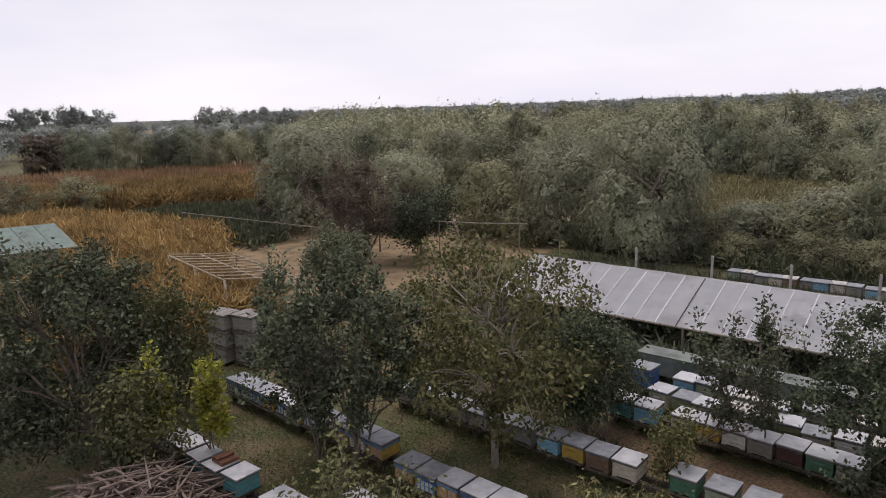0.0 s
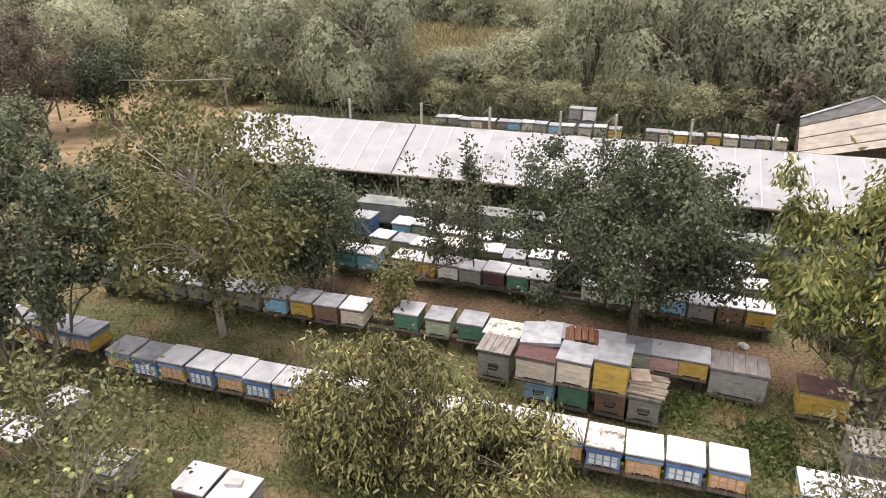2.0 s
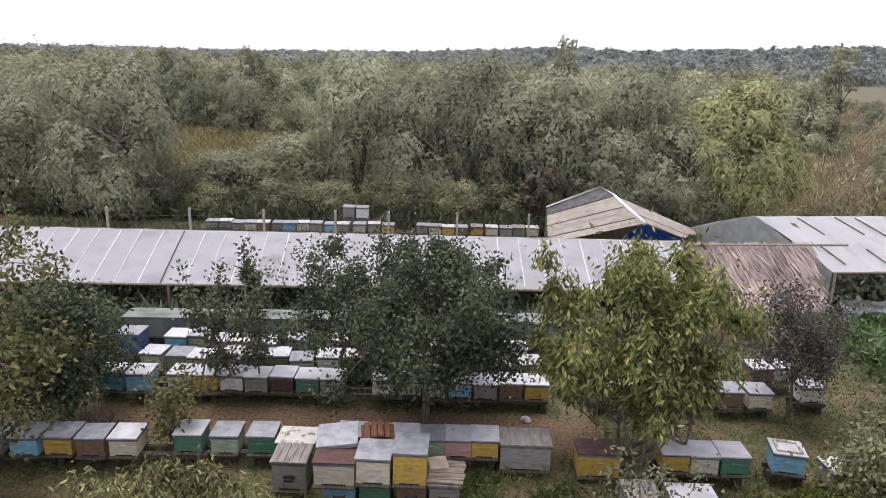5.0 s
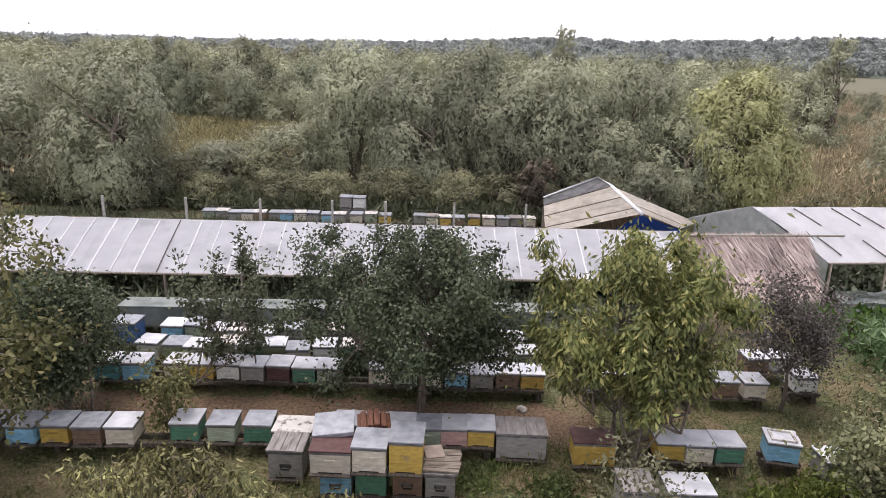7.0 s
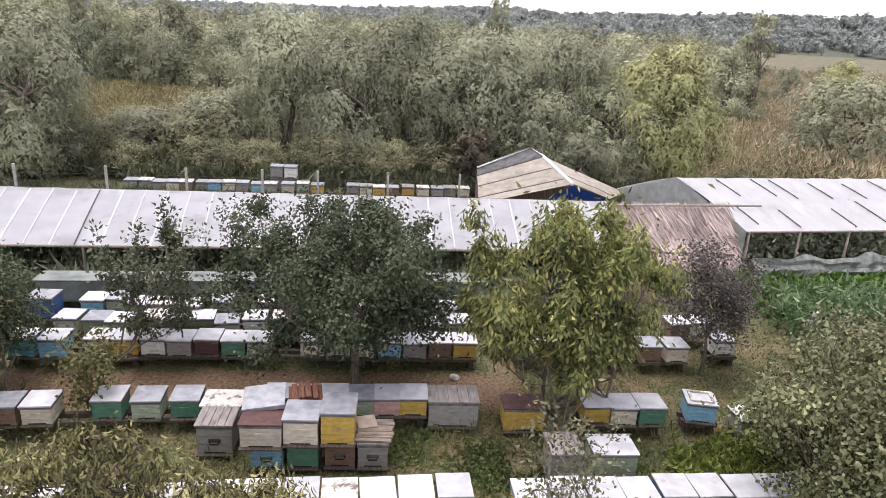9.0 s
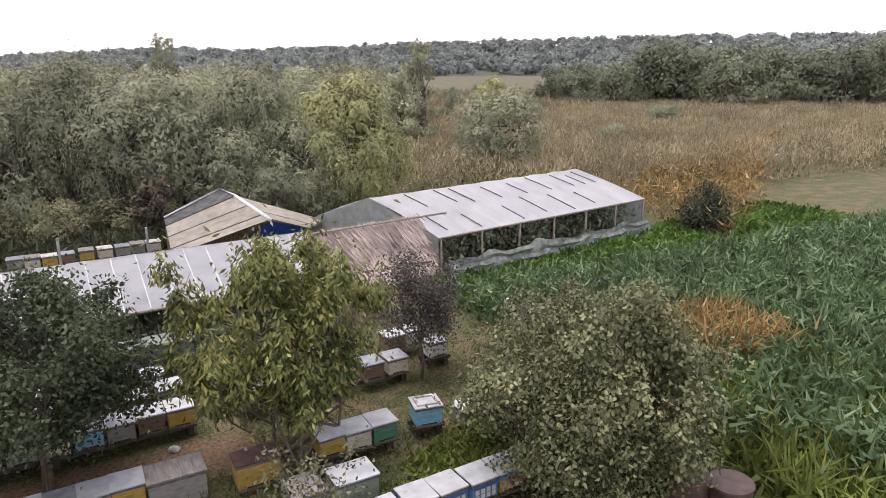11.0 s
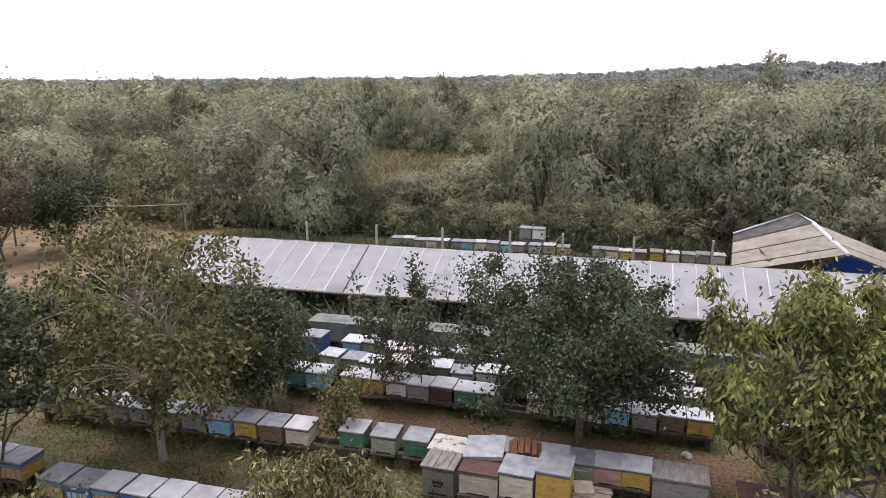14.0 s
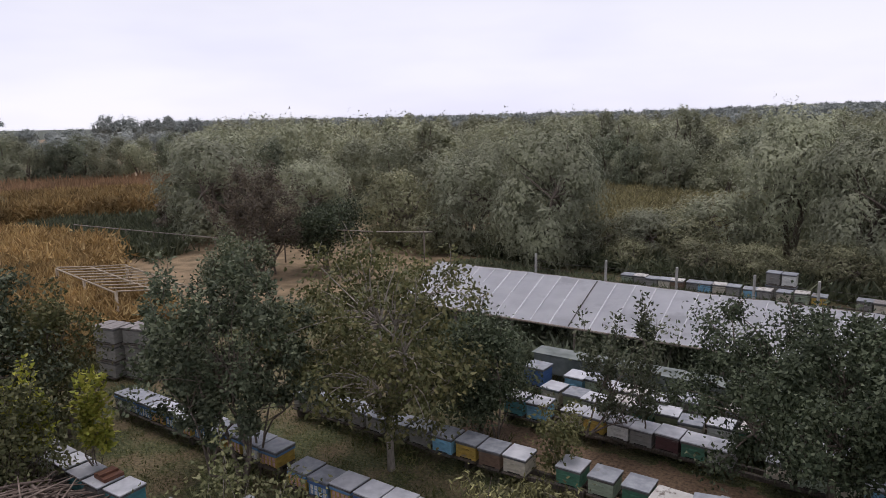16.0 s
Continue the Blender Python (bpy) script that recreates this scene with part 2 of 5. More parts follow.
def ground_material():
    m, n, l, b = mat("grass_and_soil")
    geo = n.new("ShaderNodeNewGeometry")
    def noise_tex(scale, detail=6):
        t = n.new("ShaderNodeTexNoise"); t.inputs["Scale"].default_value = scale; t.inputs["Detail"].default_value = detail
        l.new(geo.outputs["Position"], t.inputs["Vector"]); return t.outputs[0]
    def ramp(src, *stops):
        r = n.new("ShaderNodeValToRGB"); e = r.color_ramp.elements
        while len(e) < len(stops): e.new(0.5)
        for i, (p, c) in enumerate(stops): e[i].position, e[i].color = p, (*c, 1)
        l.new(src, r.inputs[0]); return r.outputs[0]
    def mix(f, a, c):
        x = n.new("ShaderNodeMix"); x.data_type = "RGBA"; l.new(f, x.inputs[0]); l.new(a, x.inputs[6]); l.new(c, x.inputs[7]); return x.outputs[2]
    def math_node(op, *v):
        x = n.new("ShaderNodeMath"); x.operation = op; x.use_clamp = op == "SUBTRACT"
        for i, s in enumerate(v):
            if isinstance(s, (int, float)): x.inputs[i].default_value = s
            else: l.new(s, x.inputs[i])
        return x.outputs[0]
    fine, mid, big = noise_tex(16, 10), noise_tex(1.3, 10), noise_tex(0.25)
    grass = ramp(fine, (0.32, (0.038, 0.046, 0.018)), (0.52, (0.088, 0.098, 0.038)), (0.68, (0.18, 0.16, 0.078)))
    dry = ramp(fine, (0.3, (0.09, 0.07, 0.038)), (0.7, (0.235, 0.18, 0.10)))
    soil = ramp(fine, (0.3, (0.09, 0.06, 0.038)), (0.7, (0.25, 0.165, 0.10)))
    col = mix(ramp(mid, (0.45, (0, 0, 0)), (0.62, (1, 1, 1))), grass, dry)
    # trodden bare soil along the aisle between two rows of hives
    sep = n.new("ShaderNodeSeparateXYZ"); l.new(geo.outputs["Position"], sep.inputs[0])
    aisle = math_node("ABSOLUTE", math_node("ADD", math_node("MULTIPLY_ADD", sep.outputs[0], -0.06, sep.outputs[1]), -10.45))
    wob = math_node("MULTIPLY_ADD", mid, 1.4, -0.7)
    near = math_node("LESS_THAN", math_node("ADD", aisle, wob), 0.62)
    inside = math_node("MULTIPLY", near, math_node("MULTIPLY", math_node("GREATER_THAN", sep.outputs[0], -7.5), math_node("LESS_THAN", sep.outputs[0], 2.2)))
    col = mix(inside, col, soil)
    # dry bleached plot beyond the orchard
    plot = math_node("MULTIPLY", math_node("LESS_THAN", math_node("MULTIPLY_ADD", big, 9.0, sep.outputs[0]), -14.0), math_node("GREATER_THAN", math_node("MULTIPLY_ADD", sep.outputs[0], 0.35, sep.outputs[1]), 3.0))
    pale = ramp(mid, (0.35, (0.15, 0.11, 0.06)), (0.6, (0.30, 0.215, 0.125)))
    col = mix(plot, col, pale)
    # straw-coloured plain beyond the reeds
    far = n.new("ShaderNodeVectorMath"); far.operation = "LENGTH"; l.new(geo.outputs["Position"], far.inputs[0])
    plain = math_node("MULTIPLY", math_node("GREATER_THAN", far.outputs["Value"], 85.0), math_node("GREATER_THAN", sep.outputs[0], 5.0))
    col = mix(plain, col, ramp(big, (0.3, (0.085, 0.085, 0.045)), (0.7, (0.16, 0.14, 0.085))))
    ridge = n.new("ShaderNodeMath"); ridge.operation = "GREATER_THAN"; ridge.inputs[1].default_value = 455.0
    l.new(far.outputs["Value"], ridge.inputs[0])
    col = mix(ridge.outputs[0], col, ramp(big, (0.3, (0.07, 0.08, 0.06)), (0.7, (0.10, 0.115, 0.085))))
    l.new(col, b.inputs["Base Color"]); b.inputs["Roughness"].default_value = 0.95
    bp = n.new("ShaderNodeBump"); bp.inputs["Strength"].default_value = 0.7; bp.inputs["Distance"].default_value = 0.05
    l.new(fine, bp.inputs["Height"]); l.new(bp.outputs[0], b.inputs["Normal"])
    return m


GROUND = ground_material()
LEAF = {
    "dark_apple": foliage("dark_green_leaves", [(0.032, 0.045, 0.024), (0.064, 0.082, 0.043), (0.128, 0.150, 0.088)]),
    "cherry": foliage("yellowing_green_leaves", [(0.10, 0.125, 0.041), (0.195, 0.225, 0.072), (0.305, 0.33, 0.11), (0.46, 0.42, 0.155)]),
    "prune": foliage("purple_grey_leaves", [(0.06, 0.056, 0.05), (0.12, 0.108, 0.096), (0.20, 0.175, 0.155)]),
    "pear": foliage("grey_green_leaves", [(0.06, 0.075, 0.04), (0.11, 0.125, 0.07), (0.18, 0.19, 0.115)]),
    "dark_pear": foliage("dark_grey_green_leaves", [(0.04, 0.054, 0.03), (0.088, 0.107, 0.06), (0.185, 0.205, 0.125)]),
    "walnut": foliage("olive_leaves", [(0.08, 0.088, 0.033), (0.155, 0.16, 0.062), (0.26, 0.235, 0.105)]),
    "peach": foliage("peach_leaves", [(0.05, 0.046, 0.022), (0.125, 0.12, 0.054), (0.23, 0.22, 0.10), (0.39, 0.37, 0.165)]),
    "apple": foliage("apple_leaves", [(0.085, 0.095, 0.046), (0.185, 0.198, 0.10), (0.32, 0.322, 0.18)]),
    "sprig": foliage("yellow_green_leaves", [(0.19, 0.22, 0.03), (0.33, 0.34, 0.05), (0.46, 0.43, 0.08)]),
    "willow": foliage("silvery_willow_leaves", [(0.265, 0.28, 0.18), (0.30, 0.312, 0.208), (0.335, 0.345, 0.24)]),
    "dark_willow": foliage("dark_willow_leaves", [(0.14, 0.16, 0.10), (0.18, 0.20, 0.13), (0.225, 0.245, 0.165)]),
    "yellow_willow": foliage("yellow_willow_leaves", [(0.29, 0.30, 0.13), (0.37, 0.375, 0.18), (0.46, 0.46, 0.24)]),
    "brown_bush": foliage("brownish_leaves", [(0.15, 0.155, 0.085), (0.21, 0.21, 0.12), (0.28, 0.27, 0.16)]),
    "red_bush": foliage("reddish_brown_leaves", [(0.085, 0.068, 0.05), (0.13, 0.105, 0.075), (0.18, 0.15, 0.105)]),
    "far_wood": foliage("far_wood_leaves", [(0.235, 0.245, 0.15), (0.285, 0.295, 0.19), (0.34, 0.345, 0.23)], bough=0.3),
    # distance haze is put into this pale bluish leaf colour
    "far_hill": foliage("hazed_hill_leaves", [(0.26, 0.285, 0.265), (0.285, 0.31, 0.29), (0.31, 0.335, 0.31)], bough=0.07),
    "dry_corn": foliage("dry_maize", [(0.20, 0.13, 0.055), (0.38, 0.25, 0.10), (0.56, 0.41, 0.19)], 0.8, bough=0.5),
    "red_field": foliage("reddish_dry_stems", [(0.21, 0.13, 0.075), (0.28, 0.175, 0.10), (0.36, 0.24, 0.14)], 0.8, bough=0.3),
    "reed": foliage("tan_reeds", [(0.19, 0.155, 0.095), (0.28, 0.23, 0.145), (0.40, 0.34, 0.22)], 0.8, bough=0.35),
    "vegetable": foliage("vegetable_leaves", [(0.06, 0.125, 0.022), (0.11, 0.20, 0.04), (0.18, 0.28, 0.07)]),
    "maize": foliage("green_maize", [(0.06, 0.115, 0.045), (0.12, 0.19, 0.08), (0.24, 0.32, 0.18)]),
    "grass": foliage("grass_blades", [(0.055, 0.076, 0.022), (0.115, 0.132, 0.046), (0.23, 0.20, 0.092)]),
    "clover": foliage("clover_leaves", [(0.05, 0.078, 0.024), (0.095, 0.13, 0.042), (0.165, 0.19, 0.07)]),
    "bush_green": foliage("currant_leaves", [(0.10, 0.135, 0.03), (0.17, 0.21, 0.05), (0.27, 0.30, 0.08)]),
    "khaki_weed": foliage("khaki_weed_leaves", [(0.12, 0.11, 0.052), (0.20, 0.18, 0.09), (0.31, 0.27, 0.14)]),
    "young_apple": foliage("young_apple_leaves", [(0.09, 0.10, 0.042), (0.175, 0.185, 0.08), (0.29, 0.285, 0.14)]),
}


# ---- building helpers ----
def part(name, data, material, parent, label=""):
    """Links a bmesh or a mesh as one part under a thing."""
    if isinstance(data, bmesh.types.BMesh):
        me = bpy.data.meshes.new(name)
        data.to_mesh(me); data.free()
    else:
        me = data
    if not me.materials:
        me.materials.append(material)
    ob = new(name, me)
    ob.parent = parent
    return tagged(ob, label) if label else ob


def thing(name, m, label, category, group="", kind=""):
    ob = new(name)
    ob.matrix_basis = m
    return tagged(ob, label, category, group, kind)


def box(bm, x0, y0, z0, x1, y1, z1, bev=0.0, m=None):
    r = bmesh.ops.create_cube(bm, size=1)
    vs = r["verts"]
    t = Matrix.LocRotScale(((x0 + x1) / 2, (y0 + y1) / 2, (z0 + z1) / 2), None, (x1 - x0, y1 - y0, z1 - z0))
    bmesh.ops.transform(bm, matrix=(m @ t if m else t), verts=vs)
    if bev:
        es = list({e for v in vs for e in v.link_edges})
        bmesh.ops.bevel(bm, geom=es, offset=bev, segments=2, affect="EDGES", profile=0.6)
    return bm


def boxes(*rows, bev=0.0):
    bm = bmesh.new()
    for r in rows:
        box(bm, *r, bev=bev)
    return bm


def tube(pts, radii, sides=6):
    """Vertices and faces of a tapered limb."""
    v, f = [], []
    for i, p in enumerate(pts):
        d = (pts[min(i + 1, len(pts) - 1)] - pts[max(i - 1, 0)]).normalized()
        a = d.orthogonal().normalized(); b = d.cross(a)
        for k in range(sides):
            t = 2 * math.pi * k / sides
            v.append(p + (a * math.cos(t) + b * math.sin(t)) * radii[i])
        if i:
            o = (i - 1) * sides
            f += [(o + k, o + (k + 1) % sides, o + sides + (k + 1) % sides, o + sides + k) for k in range(sides)]
    f.append(tuple(range((len(pts) - 1) * sides, len(pts) * sides)))
    return v, f


def tubes_mesh(name, limbs, sides=6):
    V, Fc = [], []
    for pts, radii in limbs:
        v, f = tube([Vector(p) for p in pts], radii, sides)
        o = len(V)
        V += v; Fc += [tuple(i + o for i in q) for q in f]
    me = bpy.data.meshes.new(name)
    me.from_pydata([tuple(p) for p in V], [], Fc)
    for p in me.polygons:
        p.use_smooth = True
    return me


def leaves_mesh(name, P, D, length, width, rng, fold=0.25, out=None, turn=0.45, tri=False, kite=False):
    """One folded four-cornered blade for each place P, along D; out: the ways that the blades' faces turn to."""
    n = len(P)
    P = np.asarray(P, float); D = np.asarray(D, float)
    D /= np.linalg.norm(D, axis=1)[:, None] + 1e-9
    R = rng.normal(size=(n, 3))
    if out is not None:
        O = out / (np.linalg.norm(out, axis=1)[:, None] + 1e-9)
        O = O + R * turn
        D = D - O * (np.sum(D * O, 1) / (np.sum(O * O, 1) + 1e-9))[:, None] * 0.8
        D /= np.linalg.norm(D, axis=1)[:, None] + 1e-9
        R = O
    S = np.cross(D, R); S /= np.linalg.norm(S, axis=1)[:, None] + 1e-9
    N = np.cross(D, S) * np.where(np.sum(np.cross(D, S) * R, 1) > 0, -1, 1)[:, None]
    L = (length * rng.uniform(0.65, 1.25, n))[:, None]; W = (width * rng.uniform(0.7, 1.2, n))[:, None]
    if tri:
        V = np.stack([P - S * W / 2, P + S * W / 2, P + D * L], 1).reshape(-1, 3)
        me = bpy.data.meshes.new(name)
        me.vertices.add(3 * n); me.vertices.foreach_set("co", V.ravel())
        me.loops.add(3 * n); me.loops.foreach_set("vertex_index", np.arange(3 * n, dtype=np.int32))
        me.polygons.add(n); me.polygons.foreach_set("loop_start", np.arange(0, 3 * n, 3, dtype=np.int32))
        me.update(calc_edges=True)
        return me
    if kite:
        C1, up = P + D * L * 0.45, N * W * fold
        V = np.stack([P, C1 + S * W * 0.5 + up, P + D * L - up, C1 - S * W * 0.5 + up], 1).reshape(-1, 3)
        me = bpy.data.meshes.new(name)
        me.vertices.add(4 * n); me.vertices.foreach_set("co", V.ravel())
        me.loops.add(4 * n); me.loops.foreach_set("vertex_index", np.arange(4 * n, dtype=np.int32))
        me.polygons.add(n); me.polygons.foreach_set("loop_start", np.arange(0, 4 * n, 4, dtype=np.int32))
        me.update(calc_edges=True)
        return me
    C1, C2, up = P + D * L * 0.3, P + D * L * 0.66, N * W * fold
    V = np.stack([P, C1 + S * W * 0.46 + up, C2 + S * W * 0.40 + up, P + D * L - up * 0.8, C2 - S * W * 0.40 + up, C1 - S * W * 0.46 + up], 1).reshape(-1, 3)
    me = bpy.data.meshes.new(name)
    me.vertices.add(6 * n); me.vertices.foreach_set("co", V.ravel())
    me.loops.add(6 * n); me.loops.foreach_set("vertex_index", np.arange(6 * n, dtype=np.int32))
    me.polygons.add(n); me.polygons.foreach_set("loop_start", np.arange(0, 6 * n, 6, dtype=np.int32))
    me.update(calc_edges=True)
    return me


def leafy_mass(name, layers, rng):
    """One mesh of triangular leaves from layers of (P, D, length, width, out, turn)."""
    V = []
    for P, D, length, width, out, turn in layers:
        me0 = leaves_mesh(name, P, D, length, width, rng, 0.25, out, turn, True)
        lv = np.empty(len(me0.vertices) * 3); me0.vertices.foreach_get("co", lv)
        bpy.data.meshes.remove(me0)
        V.append(lv)
    V = np.concatenate(V); nl = len(V) // 9
    me = bpy.data.meshes.new(name)
    me.vertices.add(3 * nl); me.vertices.foreach_set("co", V)
    me.loops.add(3 * nl); me.loops.foreach_set("vertex_index", np.arange(3 * nl, dtype=np.int32))
    me.polygons.add(nl); me.polygons.foreach_set("loop_start", np.arange(0, 3 * nl, 3, dtype=np.int32))
    me.update(calc_edges=True)
    return me


def bough(rng, c, R, n, lo, hi):
    """n places in an uneven shell round c, and the ways out."""
    g = in_ball(rng, n, 0.99)
    k = 1 + 0.28 * np.sin(g @ rng.normal(size=3) * 3.0 + rng.uniform(0, 6)) + 0.18 * np.sin(g @ rng.normal(size=3) * 6.0)
    return c + g * R * (rng.uniform(lo, hi, n) * k)[:, None], g


def in_ball(rng, n, shell=0.5):
    d = rng.normal(size=(n, 3)); d /= np.linalg.norm(d, axis=1)[:, None]
    return d * (shell + (1 - shell) * rng.uniform(0, 1, (n, 1)) ** 0.6)


def limb_path(a, b, rng, bend=0.12, n=5):
    a, b = Vector(a), Vector(b)
    L = (b - a).length
    off = Vector(rng.normal(size=3)) * L * bend
    out = []
    for i in range(n):
        t = i / (n - 1)
        p = a.lerp(b, t) + off * (t * (1 - t) * 2)
        p.z += L * 0.10 * t * (1 - t) * 2
        out.append(p)
    return out


def fruit_tree(base, lo, hi, leaf, label, seed, clumps=60, per=90, leaf_len=0.08, leaf_w=0.045, spread=0.26, droop=0.3, trunk_r=0.07,
               fork=0.35, stems=1, bark=None, shell=0.35, lean=(0, 0), name="fruit_tree", category="tree", up=0.0, stray=0.0, square=1.0, shoots=0, shoot_len=0.7):
    """lo, hi: the corners of the crown's box round the base. Trunk, limbs to every clump of leaves, leaves."""
    rng = np.random.default_rng(seed)
    t = thing(name, pose(*base, 0, 0, 0), label, category)
    lo, hi = np.array(lo), np.array(hi)
    c, r = (lo + hi) / 2, (hi - lo) / 2
    q = in_ball(rng, clumps, shell)
    q *= (1 + 0.16 * rng.normal(size=(clumps, 1))).clip(0.6, 1.25)
    q = np.sign(q) * np.abs(q) ** square
    C = c + q * r
    limbs, P, D, O_ = [], [], [], []
    for s in range(stems):
        foot = np.array([0, 0, -0.05]) + (rng.normal(size=3) * [0.10, 0.10, 0] if stems > 1 else 0)
        top = np.array([lean[0], lean[1], lo[2] + (hi[2] - lo[2]) * fork]) + (rng.normal(size=3) * r * 0.35 if stems > 1 else 0)
        limbs.append((limb_path(foot, top, rng, 0.06, 6), list(np.linspace(trunk_r, trunk_r * 0.65, 6))))
        mine = [i for i in range(clumps) if i % stems == s]
        mains = mine[: max(3, len(mine) // 7)]
        mid = {}
        for i in mains:
            e = top + (C[i] - top) * 0.6
            pth = limb_path(top, e, rng)
            limbs.append((pth, list(np.linspace(trunk_r * 0.55, trunk_r * 0.26, 5))))
            mid[i] = e
        for i in mine:
            j = min(mid, key=lambda k: float(np.linalg.norm(mid[k] - C[i])))
            limbs.append((limb_path(mid[j], C[i], rng, 0.14), list(np.linspace(trunk_r * 0.24, trunk_r * 0.06, 5))))
    dens = rng.uniform(0.45, 1.5, clumps)
    for i in range(clumps):
        k = int(per * 1.55 * dens[i])
        sp = spread * rng.uniform(0.7, 1.3)
        g = rng.normal(size=(k, 3)) * sp * np.array([1, 1, 0.8])
        if up:
            g[:, 2] = np.abs(g[:, 2]) * up; g[:, :2] *= 0.5
        P.append(C[i] + g)
        d = rng.normal(size=(k, 3)); d[:, 2] -= droop * 2
        D.append(d)
        O_.append(g + np.array([0, 0, 0.5 * sp]) + 0.35 * sp * q[i])
        if stray:
            m_ = int(k * stray)
            g2 = rng.normal(size=(m_, 3)) * sp * 2.4
            P.append(C[i] + g2); D.append(rng.normal(size=(m_, 3))); O_.append(g2)
    # leafy leaders that stand up out of the crown
    tops = np.argsort(-(q[:, 2] + 0.35 * rng.normal(size=clumps)))[:shoots]
    for i in tops:
        tip = C[i] + np.array([rng.normal() * 0.12, rng.normal() * 0.12, shoot_len * rng.uniform(0.6, 1.2)])
        limbs.append((limb_path(C[i], tip, rng, 0.05), list(np.linspace(trunk_r * 0.16, trunk_r * 0.05, 5))))
        k = int(70 * shoot_len)
        w = rng.uniform(0, 1, k)[:, None]
        g = rng.normal(size=(k, 3)) * np.array([1, 1, 0.4]) * (0.10 - 0.05 * w)
        P.append(C[i] + (tip - C[i]) * w + g)
        d = g / 0.08 + rng.normal(size=(k, 3)) * 0.4; d[:, 2] += 0.6 - droop * 1.6
        D.append(d); O_.append(g + np.array([0, 0, 0.08]))
    P, D, O_ = np.concatenate(P), np.concatenate(D), np.concatenate(O_)
    ok = P[:, 2] > 0.12
    trunk = part("trunk", tubes_mesh("trunk", limbs[:stems], 8), bark or BARK, t)
    part("scaffold", tubes_mesh("scaffold", limbs[stems:], 5), bark or BARK, trunk)
    part("crown", leaves_mesh("crown", P[ok], D[ok], leaf_len * 1.15, leaf_w * 1.2, rng, 0.3, O_[ok], 0.6, kite=base[1] > 9), LEAF[leaf], t)
    return t


# ---- hives ----
HIVE_CACHE = {}


def hive(x, y, z=0.0, rz=0.0, colour="white", roof="white", style="plain", w=0.455, d=0.48, hgt=0.42, group="hives in rows", z0=0.10, iron=False):
    key = (colour, roof, style, w, d, hgt, z0, iron)
    m = pose(x, y, z, 0, 0, rz)
    if key in HIVE_CACHE:
        return copy_thing(HIVE_CACHE[key], m)
    words = {"plain": "plank beehive", "framed": "slat-fronted beehive", "tall": "double-height beehive", "long": "wide box beehive"}[style]
    rw = {"white": "white sheet-metal lid", "grey": "dull galvanised lid", "brown": "rusty brown lid", "speckled": "peeling speckled lid", "wood": "weathered board lid"}[roof]
    t = thing("beehive", m, f"{colour.replace('_', ' ')} wooden {words} with a {rw}", "beehive", group)
    HIVE_CACHE[key] = t
    a, b = w / 2 - 0.02, d / 2 - 0.02
    z1 = z0 + hgt
    bm = bmesh.new()
    nb = 3 if style != "tall" else 5
    for i in range(nb):
        za, zb = z0 + (z1 - z0) * i / nb, z0 + (z1 - z0) * (i + 1) / nb - 0.004
        box(bm, -a, -b, za, a, b, zb, 0.004)
    body = part("body", bm, paint(colour), t)
    part("floor_board", boxes((-a - 0.01, -b - 0.06, z0 - 0.025, a + 0.01, b + 0.01, z0), bev=0.004), STAND_WOOD, t, "floor board, shade put into its dark wood colour")
    # near-black strip paints the shade inside the entrance slot
    part("entrance", boxes((-a * 0.6, -b - 0.004, z0 + 0.005, a * 0.6, -b + 0.01, z0 + 0.022)), SLOT_SHADE_IRON, body)
    lid_bm = boxes((-w / 2, -d / 2, z1 + 0.022, w / 2, d / 2, z1 + 0.046), bev=0.005)
    if roof == "wood":
        for k in range(5):
            box(lid_bm, -w / 2 + k * w / 5, -d / 2 - 0.02, z1 + 0.045, -w / 2 + (k + 1) * w / 5 - 0.008, d / 2 + 0.02, z1 + 0.062 + 0.004 * (k % 2))
    lid = part("lid", lid_bm, ROOF[roof], t)
    # dark band that draws the seam line below the lid
    part("lid_rim", boxes((-w / 2 + 0.004, -d / 2 + 0.004, z1 - 0.014, w / 2 - 0.004, d / 2 - 0.004, z1 + 0.021), bev=0.003), RIM, lid, "dark rim under the lid")
    if style == "framed":
        part("rim", boxes((-w / 2 + 0.004, -d / 2 - 0.006, z1 - 0.055, w / 2 - 0.004, d / 2 - 0.01, z1 - 0.016), bev=0.003), paint("blue" if colour != "blue" else "dark_blue"), t, "blue rim")
        for k in range(5):
            xx = -a + 0.02 + k * (2 * a - 0.04) / 4
            part("slat", boxes((xx - 0.011, -b - 0.016, z0 + 0.02, xx + 0.011, -b - 0.001, z1 - 0.06)), paint(colour), body)
        for zz in (z0 + 0.03, z0 + 0.115):
            part("panel", boxes((-a + 0.035, -b - 0.006, zz, a - 0.035, -b - 0.0008, zz + 0.07)), paint("pink" if colour == "yellow" else "white"), body, "pale sun-bleached panel")
    else:
        for zz in ([z0 + hgt * 0.62] if style != "tall" else [z0 + 0.26, z1 - 0.16]):
            part("handle", boxes((-0.07, -b - 0.022, zz, 0.07, -b - 0.001, zz + 0.028), bev=0.005), paint(colour), body)
    if iron:
        zz = z0 + hgt * 0.40
        bow_ = [(-0.075, -b - 0.004, zz + 0.035), (-0.06, -b - 0.035, zz), (0.06, -b - 0.035, zz), (0.075, -b - 0.004, zz + 0.035)]
        part("iron_handle", tubes_mesh("iron_handle", [(bow_, [0.012] * 4)], 6), SLOT_SHADE_IRON, body, "black iron carrying handle")
        part("handle_plate", boxes((-0.085, -b - 0.007, zz + 0.012, 0.085, -b - 0.001, zz + 0.07), bev=0.002), LATH, body, "dark worn plate behind the handle")
